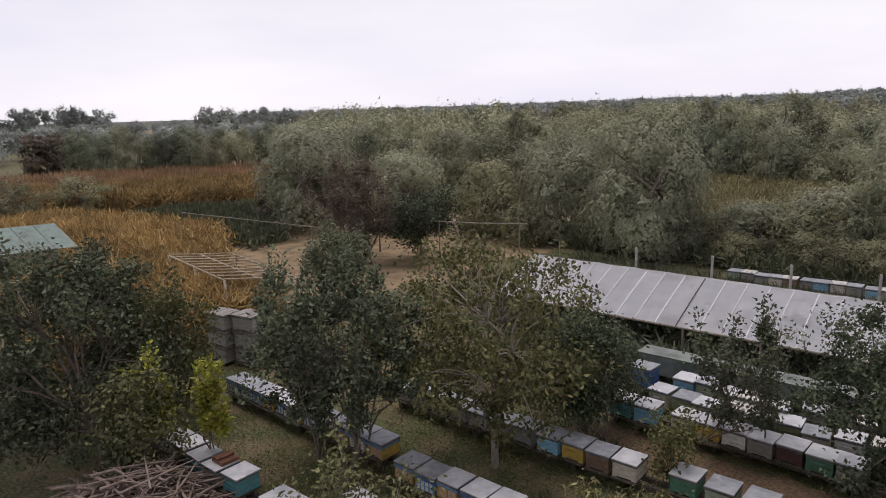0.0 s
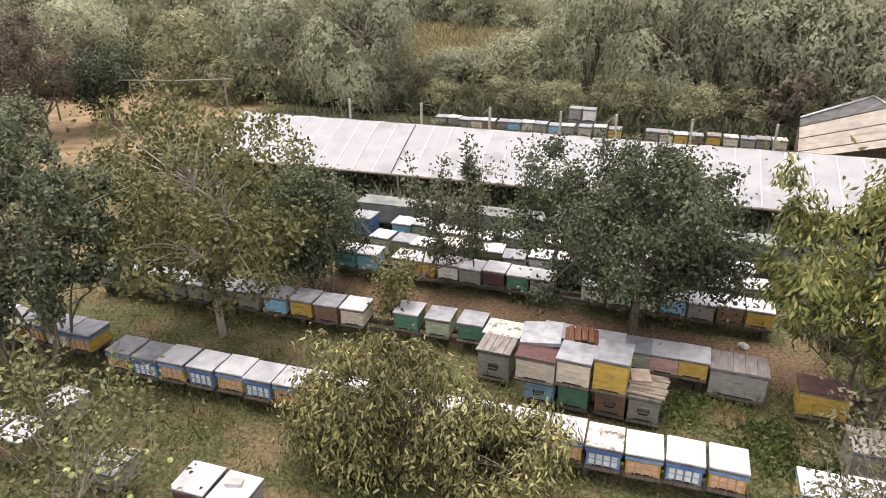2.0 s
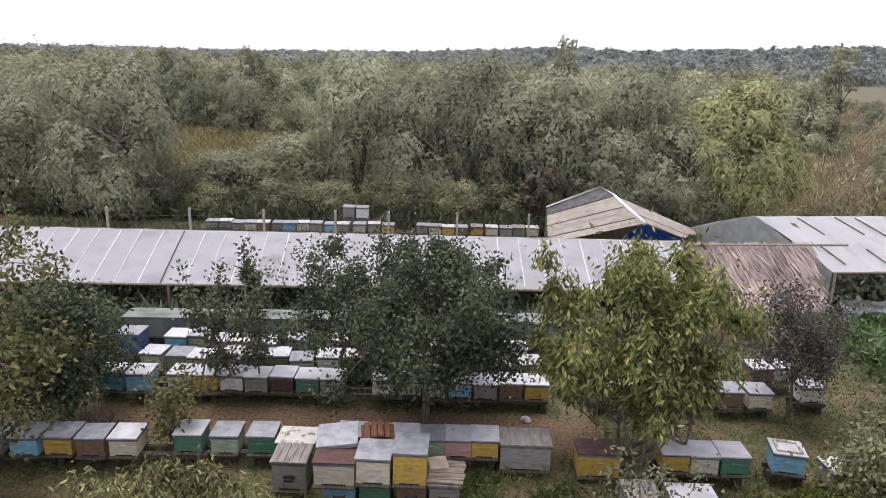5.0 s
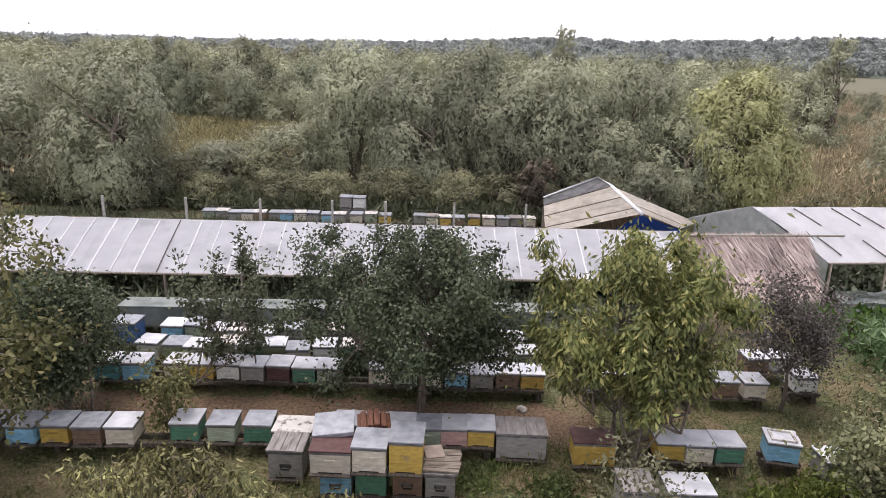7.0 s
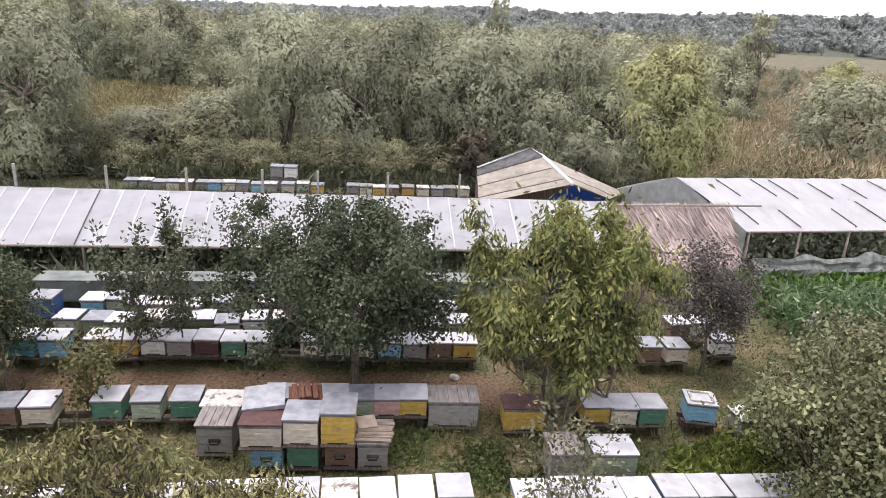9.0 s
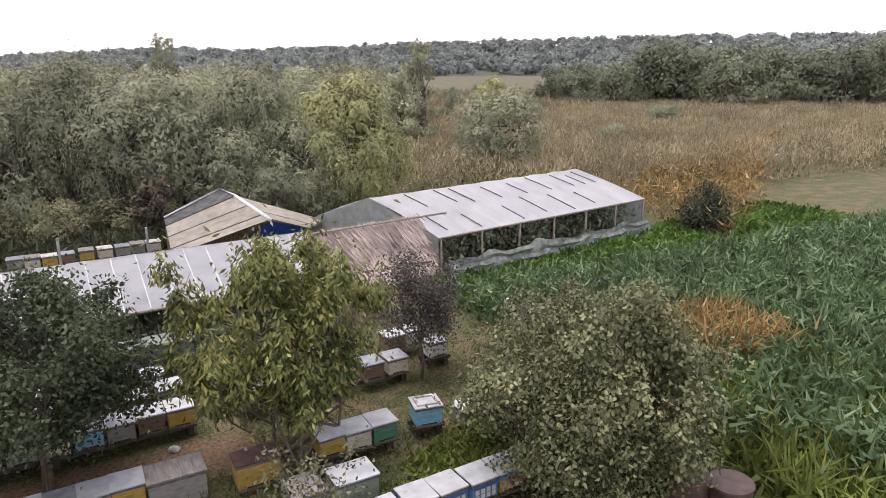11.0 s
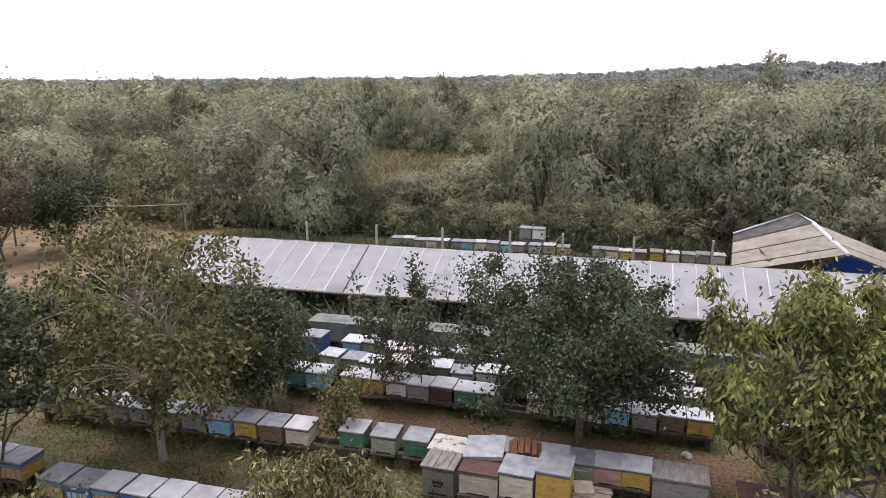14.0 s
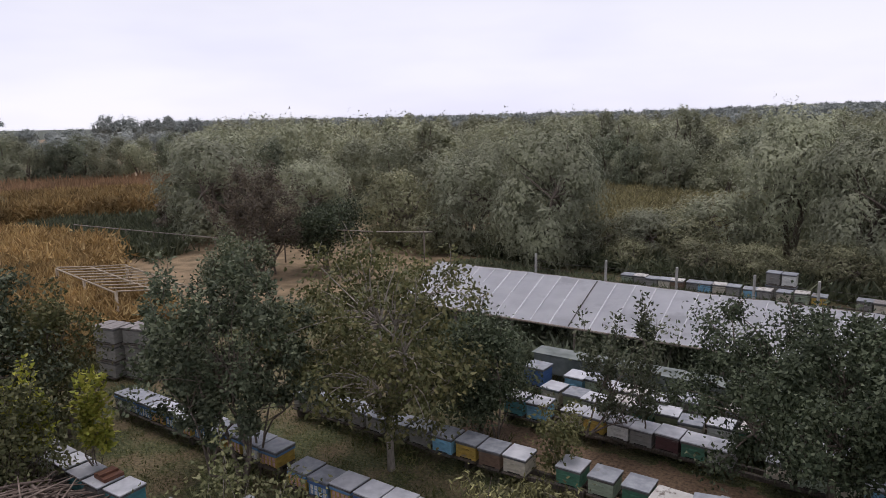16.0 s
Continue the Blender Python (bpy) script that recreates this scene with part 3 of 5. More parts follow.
    if style == "tall":
        zz = z0 + (z1 - z0) * 0.6
        part("joint", boxes((-a - 0.008, -b - 0.008, zz - 0.012, a + 0.008, b + 0.008, zz + 0.01), bev=0.003), OLD_WOOD, t)
    return t


def hive_row(x0, y0, x1, y1, cols, roofs, style="plain", jitter=0.012, z=0.0, seed=1, skip=(), pitch=None, **kw):
    """Hives between two ends; y is the lid's back edge."""
    rng = random.Random(seed)
    kw["hgt"] = kw.get("hgt", 0.42) - 0.15
    n = len(cols)
    ang = math.degrees(math.atan2(y1 - y0, x1 - x0))
    L = math.hypot(x1 - x0, y1 - y0)
    for i, c in enumerate(cols):
        if c is None:
            continue
        t = (i + 0.5) / n
        x, y = x0 + (x1 - x0) * t, y0 + (y1 - y0) * t - 0.25
        rf = roofs[i % len(roofs)] if not isinstance(roofs, str) else roofs
        hive(x + rng.uniform(-1, 1) * jitter, y + rng.uniform(-1, 1) * jitter * 2, z + rng.uniform(-0.01, 0.015), ang + rng.uniform(-1, 1) * (1.5 + 60 * max(0.0, jitter - 0.012)), c, rf, style, z0=0.25, **kw)


# ---- ground ----
RIDGE = ((-90, 0.5), (-62, 2.0), (-40, 4.0), (-20, 6.0), (-8, 9.0), (0, 15.0), (5, 17.0), (12, 16.0), (20, 20.0), (30, 24.0), (45, 26.0), (75, 22.0), (110, 0.5))


def ridge_height(a, r):
    """Height of the ground at a bearing in degrees and a distance."""
    h = 0.0
    for (a0, h0), (a1, h1) in zip(RIDGE, RIDGE[1:]):
        if a0 <= a < a1:
            h = h0 + (h1 - h0) * (a - a0) / (a1 - a0)
    return h * min(1.0, max(0.0, (r - 470) / 230))


gbm = bmesh.new()
rings = [0, 8, 16, 30, 60, 130, 300, 470, 585, 700, 1000, 2400]
SEG = 144
prev = None
for k, r in enumerate(rings):
    if k == 0:
        cv = gbm.verts.new((0, 0, 0)); continue
    ring = []
    for i in range(SEG):
        a = 2 * math.pi * i / SEG
        x, y = r * math.cos(a), r * math.sin(a)
        ring.append(gbm.verts.new((x, y, ridge_height(math.degrees(math.atan2(x, y)), r))))
    for i in range(SEG):
        if k == 1:
            gbm.faces.new((cv, ring[i], ring[(i + 1) % SEG]))
        else:
            gbm.faces.new((prev[i], ring[i], ring[(i + 1) % SEG], prev[(i + 1) % SEG]))
    prev = ring
ground = part("ground", gbm, GROUND, None)
tagged(ground, "mown grass with dry and bare brown patches", "ground", kind="structure")

# ---- hives row by row ----
Y, B, LB, G, T_, W_, GR, M, PK, C, O, BR, PG, DB = ("yellow", "blue", "light_blue", "green", "teal", "white", "grey", "maroon", "pink", "cream", "olive", "brown", "pale_green", "dark_blue")
# front long row: slatted hives, with two gaps
hive_row(-13.9, 6.22, -8.75, 6.70, [GR, B, B, Y, B, Y, B, Y, Y, C, Y], ["grey", "grey", "grey", "white", "white", "white", "white", "grey", "grey"], "framed", seed=2)
hive_row(-8.20, 6.52, 1.00, 7.49, [Y, B, Y, B, Y, B, Y, Y, B, Y, B, B, Y, B, Y, B, Y, B, Y], ["grey", "grey"] + ["white"] * 13 + ["speckled", "white", "white", "white"], "framed", seed=3)
hive_row(1.50, 7.44, 6.30, 7.86, [Y, B, Y, B, B, B, B, Y, Y, B], "white", "framed", seed=4)
# nearest row
hive_row(-12.7, 4.0, -10.0, 4.22, [GR, W_, GR, T_, GR], "white", seed=5)
hive_row(-10.0, 4.24, -9.47, 4.30, [T_], "white", seed=5)
hive_row(-8.85, 4.32, -7.35, 4.50, [M, M, BR], "white", seed=6)
hive_row(-7.95, 5.16, -7.4, 5.2, [GR], "white", seed=7)
hive_row(-6.35, 4.50, -5.8, 4.56, [GR], "white", seed=7)
hive_row(-5.16, 4.64, -4.1, 4.74, [M, GR], "white", seed=8)
# second row with stacked boxes
hive_row(-10.75, 8.62, -8.2, 8.86, [GR, GR, GR, GR, GR], ["grey"], seed=9)
hive_row(-8.2, 8.86, -7.1, 8.95, [GR, GR], "grey", seed=9)
hive_row(-7.1, 8.95, -4.15, 9.30, [LB, Y, BR, C, None, None], ["grey", "grey", "grey", "white"], seed=10)
hive_row(-4.72, 9.32, -3.05, 9.50, [G, PG, G], ["white", "grey", "grey"], seed=11)
hive_row(-2.15, 9.62, 0.38, 9.80, [W_, W_, G, PG, PK, Y], ["white", "white", "white", "grey", "white", "white"], seed=12)
hive(0.80, 9.52, 0, 3, GR, "wood", "long", w=0.82, d=0.50, hgt=0.40)
hive(1.93, 9.46, 0, 3, Y, "brown", "long", w=0.68, d=0.46, hgt=0.36)
hive_row(2.86, 9.74, 4.20, 9.83, [Y, C, G], "white", seed=13)
hive(4.87, 9.68, 0.0, -8, LB, "white", w=0.50, d=0.47, hgt=0.29, z0=0.25)
hive(5.60, 9.5, 0.0, 6, GR, "white", hgt=0.3)
# two large boxes beside the slatted row
hive(2.36, 8.24, 0, 5, GR, "wood", "long", w=0.5, d=0.52, hgt=0.42)
hive(3.06, 8.28, 0, 4, PG, "white", "long", w=0.66, d=0.52, hgt=0.42)
# stack of double hives
hive(-2.72, 9.08, 0, 3, W_, "speckled", w=0.62, d=0.50, hgt=0.44)
hive(-2.67, 8.58, 0, 3, GR, "wood", w=0.54, d=0.48, hgt=0.42, iron=True)
hive(-1.86, 8.28, 0, 3, LB, "grey", w=0.48, d=0.46, hgt=0.30, iron=True)
hive(-1.92, 8.26, 0.38, 3, C, "brown", w=0.60, d=0.56, hgt=0.32)
hive(-1.36, 8.32, 0, 2, G, "grey", w=0.47, d=0.46, hgt=0.34)
hive(-1.38, 8.32, 0.40, 2, C, "grey", w=0.51, d=0.54, hgt=0.36)
hive(-0.84, 8.38, 0, 2, BR, "wood", w=0.46, d=0.46, hgt=0.34, iron=True)
hive(-0.87, 8.38, 0.40, 2, Y, "grey", w=0.50, d=0.58, hgt=0.46)
hive(-0.38, 8.44, 0, 3, GR, "wood", w=0.46, d=0.56, hgt=0.34, iron=True)
# weathered boards piled on the last box
for k in range(7):
    t = thing("board", pose(-0.37 + 0.012 * (k % 3), 8.20 + 0.082 * k, 0.515 + 0.004 * (k % 2), 0, 0, 93 + (k * 5) % 4 - 2), "short weathered grey board lying on a hive", "board", "boards on a hive")
    part("plank", boxes((-0.036, -0.26, 0, 0.036, 0.26, 0.028), bev=0.004), OLD_WOOD, t)
# third, fourth and fifth rows, close together
hive_row(-7.0, 11.12, -5.95, 11.22, [T_, LB], "white", seed=14, hgt=0.46)
hive_row(-5.75, 11.36, 1.30, 11.84, [C, Y, W_, GR, M, G, GR, None, C, PG, C, LB, GR, BR, Y], "white", seed=15)
hive_row(2.0, 11.9, 4.2, 12.05, [GR, W_, GR, Y], "white", seed=16)
hive_row(4.35, 11.95, 5.4, 12.05, [BR, C], ["grey", "white"], seed=17)
hive_row(5.95, 12.35, 6.45, 12.4, [W_], "white", seed=17)
hive_row(-6.6, 12.0, 1.2, 12.65, [C, O, PG, GR, G, O, C, W_, G, PG, C, C, GR, W_, GR, PG], ["white", "grey", "white", "speckled", "white"], seed=18, jitter=0.09, hgt=0.46)
hive_row(-6.5, 12.62, 1.4, 13.25, [LB, PG, O, PG, PG, GR, None, GR, G, C, W_, PG, W_, PG, C, None], ["white", "grey", "white", "speckled"], seed=19, jitter=0.08, z=0.0, hgt=0.56)
hive_row(3.6, 13.0, 6.4, 13.3, [GR, C, None, BR, W_], ["white"], seed=20, jitter=0.05)
hive(-7.25, 12.5, 0.0, 3, DB, "grey", w=0.52, d=0.5, hgt=0.40, z0=0.25)
# far row behind the greenhouse
hive_row(-10.1, 23.2, -6.0, 23.7, [PG, GR, GR, C, BR, GR, LB, C, GR], ["grey", "speckled", "grey"], seed=21, jitter=0.05)
hive_row(-6.0, 23.7, -3.4, 23.95, [LB, GR, C, PG, Y], ["grey", "speckled"], seed=22, jitter=0.05)
hive_row(-2.7, 23.9, 1.8, 24.4, [GR, C, Y, BR, Y, C, GR, GR, C], ["grey", "wood", "speckled"], seed=23, jitter=0.05)
for k in range(2):
    hive(-5.25 + 0.5 * k, 24.5, 0.47, 3, [GR, W_][k], "grey", w=0.47, d=0.47, hgt=0.36)
    hive(-5.25 + 0.5 * k, 24.5, 0.0, 3, GR, "grey", w=0.47, d=0.47, hgt=0.38)


def stand(x0, y0, x1, y1, label="low timber rails under the hives, colour darkened for shade"):
    L, a = math.hypot(x1 - x0, y1 - y0), math.degrees(math.atan2(y1 - y0, x1 - x0))
    t = thing("hive_stand", pose(x0, y0, 0, 0, 0, a), label, "stand", "hive stands")
    for yy in (-0.12, 0.12):
        part("rail", boxes((0, yy - 0.035, 0.14, L, yy + 0.035, 0.223), bev=0.004), STAND_WOOD, t)
    n = max(2, int(L / 1.4))
    for i in range(n):
        xx = 0.1 + (L - 0.2) * i / (n - 1)
        part("block", boxes((xx - 0.05, -0.16, -0.02, xx + 0.05, 0.16, 0.139), bev=0.004), STAND_WOOD, t)


for s in ((-13.9, 5.97, -8.75, 6.45), (-8.2, 6.27, 1.0, 7.24), (1.5, 7.19, 6.3, 7.61), (-12.7, 3.75, -9.47, 4.05), (-8.85, 4.07, -7.35, 4.25), (-5.16, 4.39, -4.1, 4.49),
          (-10.75, 8.37, -4.15, 9.05), (-4.72, 9.07, -3.05, 9.25), (-2.15, 9.37, 0.38, 9.55), (2.86, 9.49, 4.20, 9.58), (-7.05, 11.0, 1.3, 11.59), (2.0, 11.65, 5.4, 11.85), (5.9, 12.08, 6.5, 12.15),
          (-6.6, 11.75, 1.2, 12.4), (4.58, 9.70, 5.16, 9.65), (-6.5, 12.37, 1.4, 13.0), (-10.1, 22.95, 1.8, 24.15)):
    stand(*s)


def plank_box(x, y, z, rz, label, n=4, low=1.0):
    t = thing("frame_box", pose(x, y, z, 0, 0, rz), label, "wooden box")
    t.scale = (low ** 0.5, low ** 0.5, low)
    part("body", boxes((-0.25, -0.25, 0, 0.25, 0.25, 0.13), bev=0.005), FRAME_WOOD, t)
    for k in range(n):
        part("frame", boxes((-0.21 + 0.1 * k, -0.24 + 0.03 * (k % 3), 0.134, -0.13 + 0.1 * k, 0.22 - 0.05 * (k % 2), 0.165 + 0.012 * ((k * 7) % 3)), bev=0.006), FRAME_WOOD, t)
        part("frame_bar", boxes((-0.20 + 0.1 * k, -0.27 + 0.02 * (k % 2), 0.170 + 0.012 * ((k * 7) % 3), -0.12 + 0.1 * k, 0.20, 0.198 + 0.02 * ((k * 7) % 3)), bev=0.004), FRAME_WOOD, t)


plank_box(-1.45, 8.95, 0.66, 12, "open red-brown wooden box of old hive frames")
prop = thing("box_stack", pose(-1.45, 8.95, 0, 0, 0, 6), "plain grey wooden box under a box of frames", "wooden box")
part("body", boxes((-0.22, -0.22, 0.0, 0.22, 0.22, 0.66), bev=0.006), OLD_WOOD, prop)
plank_box(-10.25, 4.02, 0.57, 4, "brown hive frames stacked on a hive lid", 3, 0.45)
lid = thing("loose_lid", pose(-1.98, 8.60, 0.925, 9, -6, 8), "bent galvanised sheet laid aslant over a hive", "sheet metal")
part("sheet", boxes((-0.30, -0.25, 0, 0.30, 0.25, 0.02), bev=0.004), ROOF["grey"], lid)
part("lip", boxes((-0.30, -0.26, -0.05, 0.30, -0.251, 0.018)), ROOF["grey"], lid)
slab = thing("cardboard_sheet", pose(-0.50, 8.62, 0.552, 0, 0, 15), "small pale board lying on a hive", "board")
part("sheet", boxes((-0.14, -0.16, 0, 0.14, 0.16, 0.015), bev=0.003), PALE_BOARD, slab)

# grey boxes piled high beside the trellis
for i, (bx, by) in enumerate(((-16.3, 6.9), (-15.6, 7.3))):
    for k in range(3):
        hive(bx + 0.03 * (k % 2), by, 0.44 * k, 12 + 3 * k, GR, "wood", "long", w=0.72, d=0.55, hgt=0.34, group="piled boxes")


# ---- greenhouse with the milky film roof ----
def greenhouse(name, e0, e1, r0, r1, strips, label, laths, front_posts, bow=0.05, dark_every=0, post_wood=None, back=1.0, film=None):
    """e0-e1: the front eave, r0-r1: the ridge, both as (x, y, z); the far slope mirrors the near one, or a share of it."""
    t = thing(name, pose(0, 0, 0), label, "greenhouse")
    e0, e1, r0, r1 = map(Vector, (e0, e1, r0, r1))
    f0, f1 = r0 + (r0 - e0) * back, r1 + (r1 - e1) * back
    f0.z, f1.z = r0.z + (e0.z - r0.z) * back, r1.z + (e1.z - r1.z) * back
    for (a0, a1) in ((e0, e1), (f0, f1)):
        for s in range(strips):
            bm = bmesh.new()
            g = []
            for i in range(5):
                u = (s + i / 4) / strips
                p, q = a0.lerp(a1, u), r0.lerp(r1, u)
                row = []
                for k in range(6):
                    v = k / 5
                    c = p.lerp(q, v)
                    c.z += bow * math.sin(math.pi * v) * 2.2 - 0.022 * math.sin(math.pi * i / 4) + 0.006 * math.sin(7.0 * u * strips + 3 * v)
                    row.append(bm.verts.new(c))
                g.append(row)
            for i in range(4):
                for k in range(5):
                    bm.faces.new((g[i][k], g[i + 1][k], g[i + 1][k + 1], g[i][k + 1]))
            r = bmesh.ops.solidify(bm, geom=bm.faces[:], thickness=0.006)
            part("film_sheet", bm, film or FILM, t)
    # laths over the joints
    for s in range(0, strips + 1):
        if laths == "short" or s == 0 or s == strips:
            continue
        u = s / strips
        p, q = e0.lerp(e1, u), r0.lerp(r1, u)
        pts = []
        for k in range(6):
            v = k / 5
            c = p.lerp(q, v); c.z += bow * math.sin(math.pi * v) * 2.2 + 0.012
            pts.append(c)
        dark = dark_every and s % dark_every == dark_every - 1
        part("lath", tubes_mesh("lath", [(pts, [0.016] * 6)], 4), LATH if dark else WHITE_LATH, t)
    if laths != "short":
        for s in range(strips):
            u = (s + 0.5) / strips
            p, q = e0.lerp(e1, u), r0.lerp(r1, u)
            pts = []
            for k in range(6):
                c = p.lerp(q, k / 5); c.z += bow * math.sin(math.pi * k / 5) * 2.2 - 0.014
                pts.append(c)
            part("film_tape", tubes_mesh("film_tape", [(pts, [0.02] * 6)], 4), WHITE_LATH, t)
    if laths == "short":
        rng = random.Random(4)
        for s in range(1, strips * 2):
            u = s / (strips * 2)
            p, q = e0.lerp(e1, u), r0.lerp(r1, u)
            v0 = rng.choice((0.05, 0.1, 0.55, 0.6)); v1 = v0 + rng.uniform(0.28, 0.42)
            pts = []
            for k in range(4):
                v = v0 + (v1 - v0) * k / 3
                c = p.lerp(q, v); c.z += bow * math.sin(math.pi * v) * 2.2 + 0.015
                pts.append(c)
            part("lath", tubes_mesh("lath", [(pts, [0.018] * 4)], 4), LATH, t)
    part("ridge_pole", tubes_mesh("ridge_pole", [([r0 - Vector((0, 0, 0.06)), r0.lerp(r1, 0.5) - Vector((0, 0, 0.06)), r1 - Vector((0, 0, 0.06))], [0.03] * 3)], 6), OLD_WOOD, t)
    part("eave_pole", tubes_mesh("eave_pole", [([e0 - Vector((0, 0, 0.03)), e1 - Vector((0, 0, 0.03))], [0.03] * 2)], 6), OLD_WOOD, t)
    part("eave_pole", tubes_mesh("eave_pole", [([f0 - Vector((0, 0, 0.03)), f1 - Vector((0, 0, 0.03))], [0.03] * 2)], 6), OLD_WOOD, t)
    for s in range(front_posts + 1):
        u = 0.01 + 0.98 * s / front_posts
        for a0, a1 in ((e0, e1), (f0, f1), (r0, r1)):
            p = a0.lerp(a1, u)
            part("post", tubes_mesh("post", [([(p.x, p.y, -0.05), (p.x, p.y, p.z - 0.02)], [0.038, 0.034])], 7), post_wood or OLD_WOOD, t)
    # closed end walls of the same film
    for a, r, f in ((e0, r0, f0), (e1, r1, f1)):
        bm = bmesh.new()
        vs = [bm.verts.new(p) for p in ((a.x, a.y, 0.02), a, r, f, (f.x, f.y, 0.02))]
        bm.faces.new(vs)
        bmesh.ops.solidify(bm, geom=bm.faces[:], thickness=0.006)
        part("end_sheet", bm, END_FILM, t)
    # back wall sheet, darker than the roof and end film
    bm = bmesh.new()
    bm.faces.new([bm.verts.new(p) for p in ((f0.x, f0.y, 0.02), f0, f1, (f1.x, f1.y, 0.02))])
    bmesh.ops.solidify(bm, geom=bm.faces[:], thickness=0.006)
    part("back_sheet", bm, GREY_FILM, t)
    return t


greenhouse("greenhouse", (-12.55, 13.46, 1.2), (5.1, 15.45, 1.2), (-13.75, 16.52, 1.65), (5.3, 18.43, 1.65), 17,
           "long low greenhouse with a milky white film roof", "full", 10, 0.008, 6, STAND_WOOD, 0.15)
greenhouse("greenhouse", (8.8, 17.2, 1.35), (18.2, 19.0, 1.35), (7.47, 19.28, 2.3), (16.6, 21.16, 2.3), 8,
           "open-sided greenhouse with white film roof and dark laths", "short", 6, 0.02, film=WHITE_FILM)

# crumpled film hung along the second greenhouse's open side
hang = thing("hanging_film", pose(0, 0, 0), "crumpled translucent film sagging along the greenhouse side", "plastic film")
bm = bmesh.new()
rng = np.random.default_rng(5)
cols_ = []
for i in range(161):
    u = i / 160
    x, y = 9.0 + 9.3 * u, 17.0 + 1.85 * u
    top = 0.74 - 0.10 * abs(math.sin(u * 9.5)) - 0.10 * math.sin(u * 23 + 1) * math.sin(u * 5) - 0.08 * u
    col_ = []
    for k in range(7):
        v = k / 6
        z = 0.06 + (top - 0.06) * v
        col_.append(bm.verts.new((x + 0.04 * math.sin(19 * u + 3 * v), y - 0.035 * math.sin(31 * u + 5 * v) - 0.02 * math.sin(83 * u - 9 * v) - 0.05 * math.sin(14 * v + 9 * u) - 0.22 * (1 - v), z + 0.04 * math.sin(57 * u + 4 * v) * v)))
    cols_.append(col_)
for i in range(160):
    for k in range(6):
        bm.faces.new((cols_[i][k], cols_[i + 1][k], cols_[i + 1][k + 1], cols_[i][k + 1]))
bmesh.ops.solidify(bm, geom=bm.faces[:], thickness=0.005)
part("sheet", bm, CLEAR_FILM, hang)

# low film-covered bench in front of the long greenhouse
for (x0, y0, x1, y1) in ((-7.7, 13.22, -3.4, 13.72), (-3.2, 13.76, 1.6, 14.3)):
    L, a = math.hypot(x1 - x0, y1 - y0), math.degrees(math.atan2(y1 - y0, x1 - x0))
    t = thing("covered_bench", pose(x0, y0, 0, 0, 0, a), "low bench covered with grey-green film", "bench")
    part("cover", boxes((0, -0.28, 0.30, L, 0.22, 0.78), bev=0.05), GREY_FILM, t)
    part("cover_top", boxes((-0.03, -0.32, 0.783, L + 0.03, 0.26, 0.80), bev=0.006), GREY_FILM, t)
    for k in range(5):
        xx = 0.1 + (L - 0.2) * k / 4
        part("leg", boxes((xx - 0.03, -0.2, 0, xx + 0.03, 0.15, 0.30)), OLD_WOOD, t)

# ---- shed with the blue gable ----
shed = thing("garden_shed", pose(0, 0, 0), "shed with blue gable and bleached beige sheet roof", "shed")
SB, SC, SA, SR1, SR2, SL1, SL2, SAL = [Vector(p) for p in (
    (3.52, 22.0, 2.45), (3.87, 21.2, 2.35), (4.45, 19.2, 1.96), (6.6, 21.2, 1.33), (5.69, 19.6, 1.48), (1.83, 21.8, 1.74), (1.72, 18.8, 1.34), (3.73, 19.2, 1.49)
)]


def sheet(name, pts, material, parent, th=0.03, label=""):
    bm = bmesh.new()
    bm.faces.new([bm.verts.new(p) for p in pts])
    bmesh.ops.solidify(bm, geom=bm.faces[:], thickness=th)
    return part(name, bm, material, parent, label)


def strips_between(name, a0, a1, b0, b1, n, material, parent, gap=0.012, th=0.03):
    """Roof sheets side by side between two edges."""
    for i in range(n):
        u0, u1 = i / n + gap / 2, (i + 1) / n - gap / 2
        dz = Vector((0, 0, 0.012 * (i % 2)))
        sheet(name, (a0.lerp(a1, u0) + dz, a0.lerp(a1, u1) + dz, b0.lerp(b1, u1) + dz, b0.lerp(b1, u0) + dz), material, parent, th)


# left slope in two bands: smoky clear sheets at the back, beige sheets in front
k_ = 0.22
La, Ra = SL1.lerp(SL2, k_), SB.lerp(SC, 0.95)
strips_between("clear_roof_sheet", SL1, La, SB, Ra, 2, SMOKE_SHEET, shed)
strips_between("roof_sheet", La, SL2, SC, SA, 5, BEIGE_ROOF, shed)
strips_between("roof_sheet", SR1, SR2, SC + Vector((0.02, 0, 0.01)), SA + Vector((0.02, 0, 0.01)), 3, BEIGE_ROOF, shed)
part("ridge_cap", tubes_mesh("ridge_cap", [([SC, SC.lerp(SA, 0.5), SA], [0.06] * 3)], 6), WHITE_LATH, shed)
part("back_rail", tubes_mesh("back_rail", [([SL1 + Vector((0, 0, 0.05)), SB + Vector((0, 0, 0.05)), SC + Vector((0, 0, 0.04))], [0.03] * 3)], 5), WHITE_LATH, shed)
sheet("gable", (SA + Vector((0, 0.06, -0.05)), SR2 + Vector((0, 0.04, -0.04)), (SR2.x, SR2.y + 0.04, 0.9), (SAL.x, SAL.y + 0.06, 0.9), SAL + Vector((-0.25, 0.06, -0.2))), BLUE_WALL, shed, 0.04, "bright blue boarded gable")
for a, b in ((SL1, SL2), (SL2, SAL), (SR2, SR1), (SR1, SL1)):
    sheet("wall", ((a.x, a.y + 0.03, 0), (b.x, b.y + 0.03, 0), (b.x, b.y + 0.03, b.z - 0.1), (a.x, a.y + 0.03, a.z - 0.1)), OLD_WOOD, shed, 0.05)
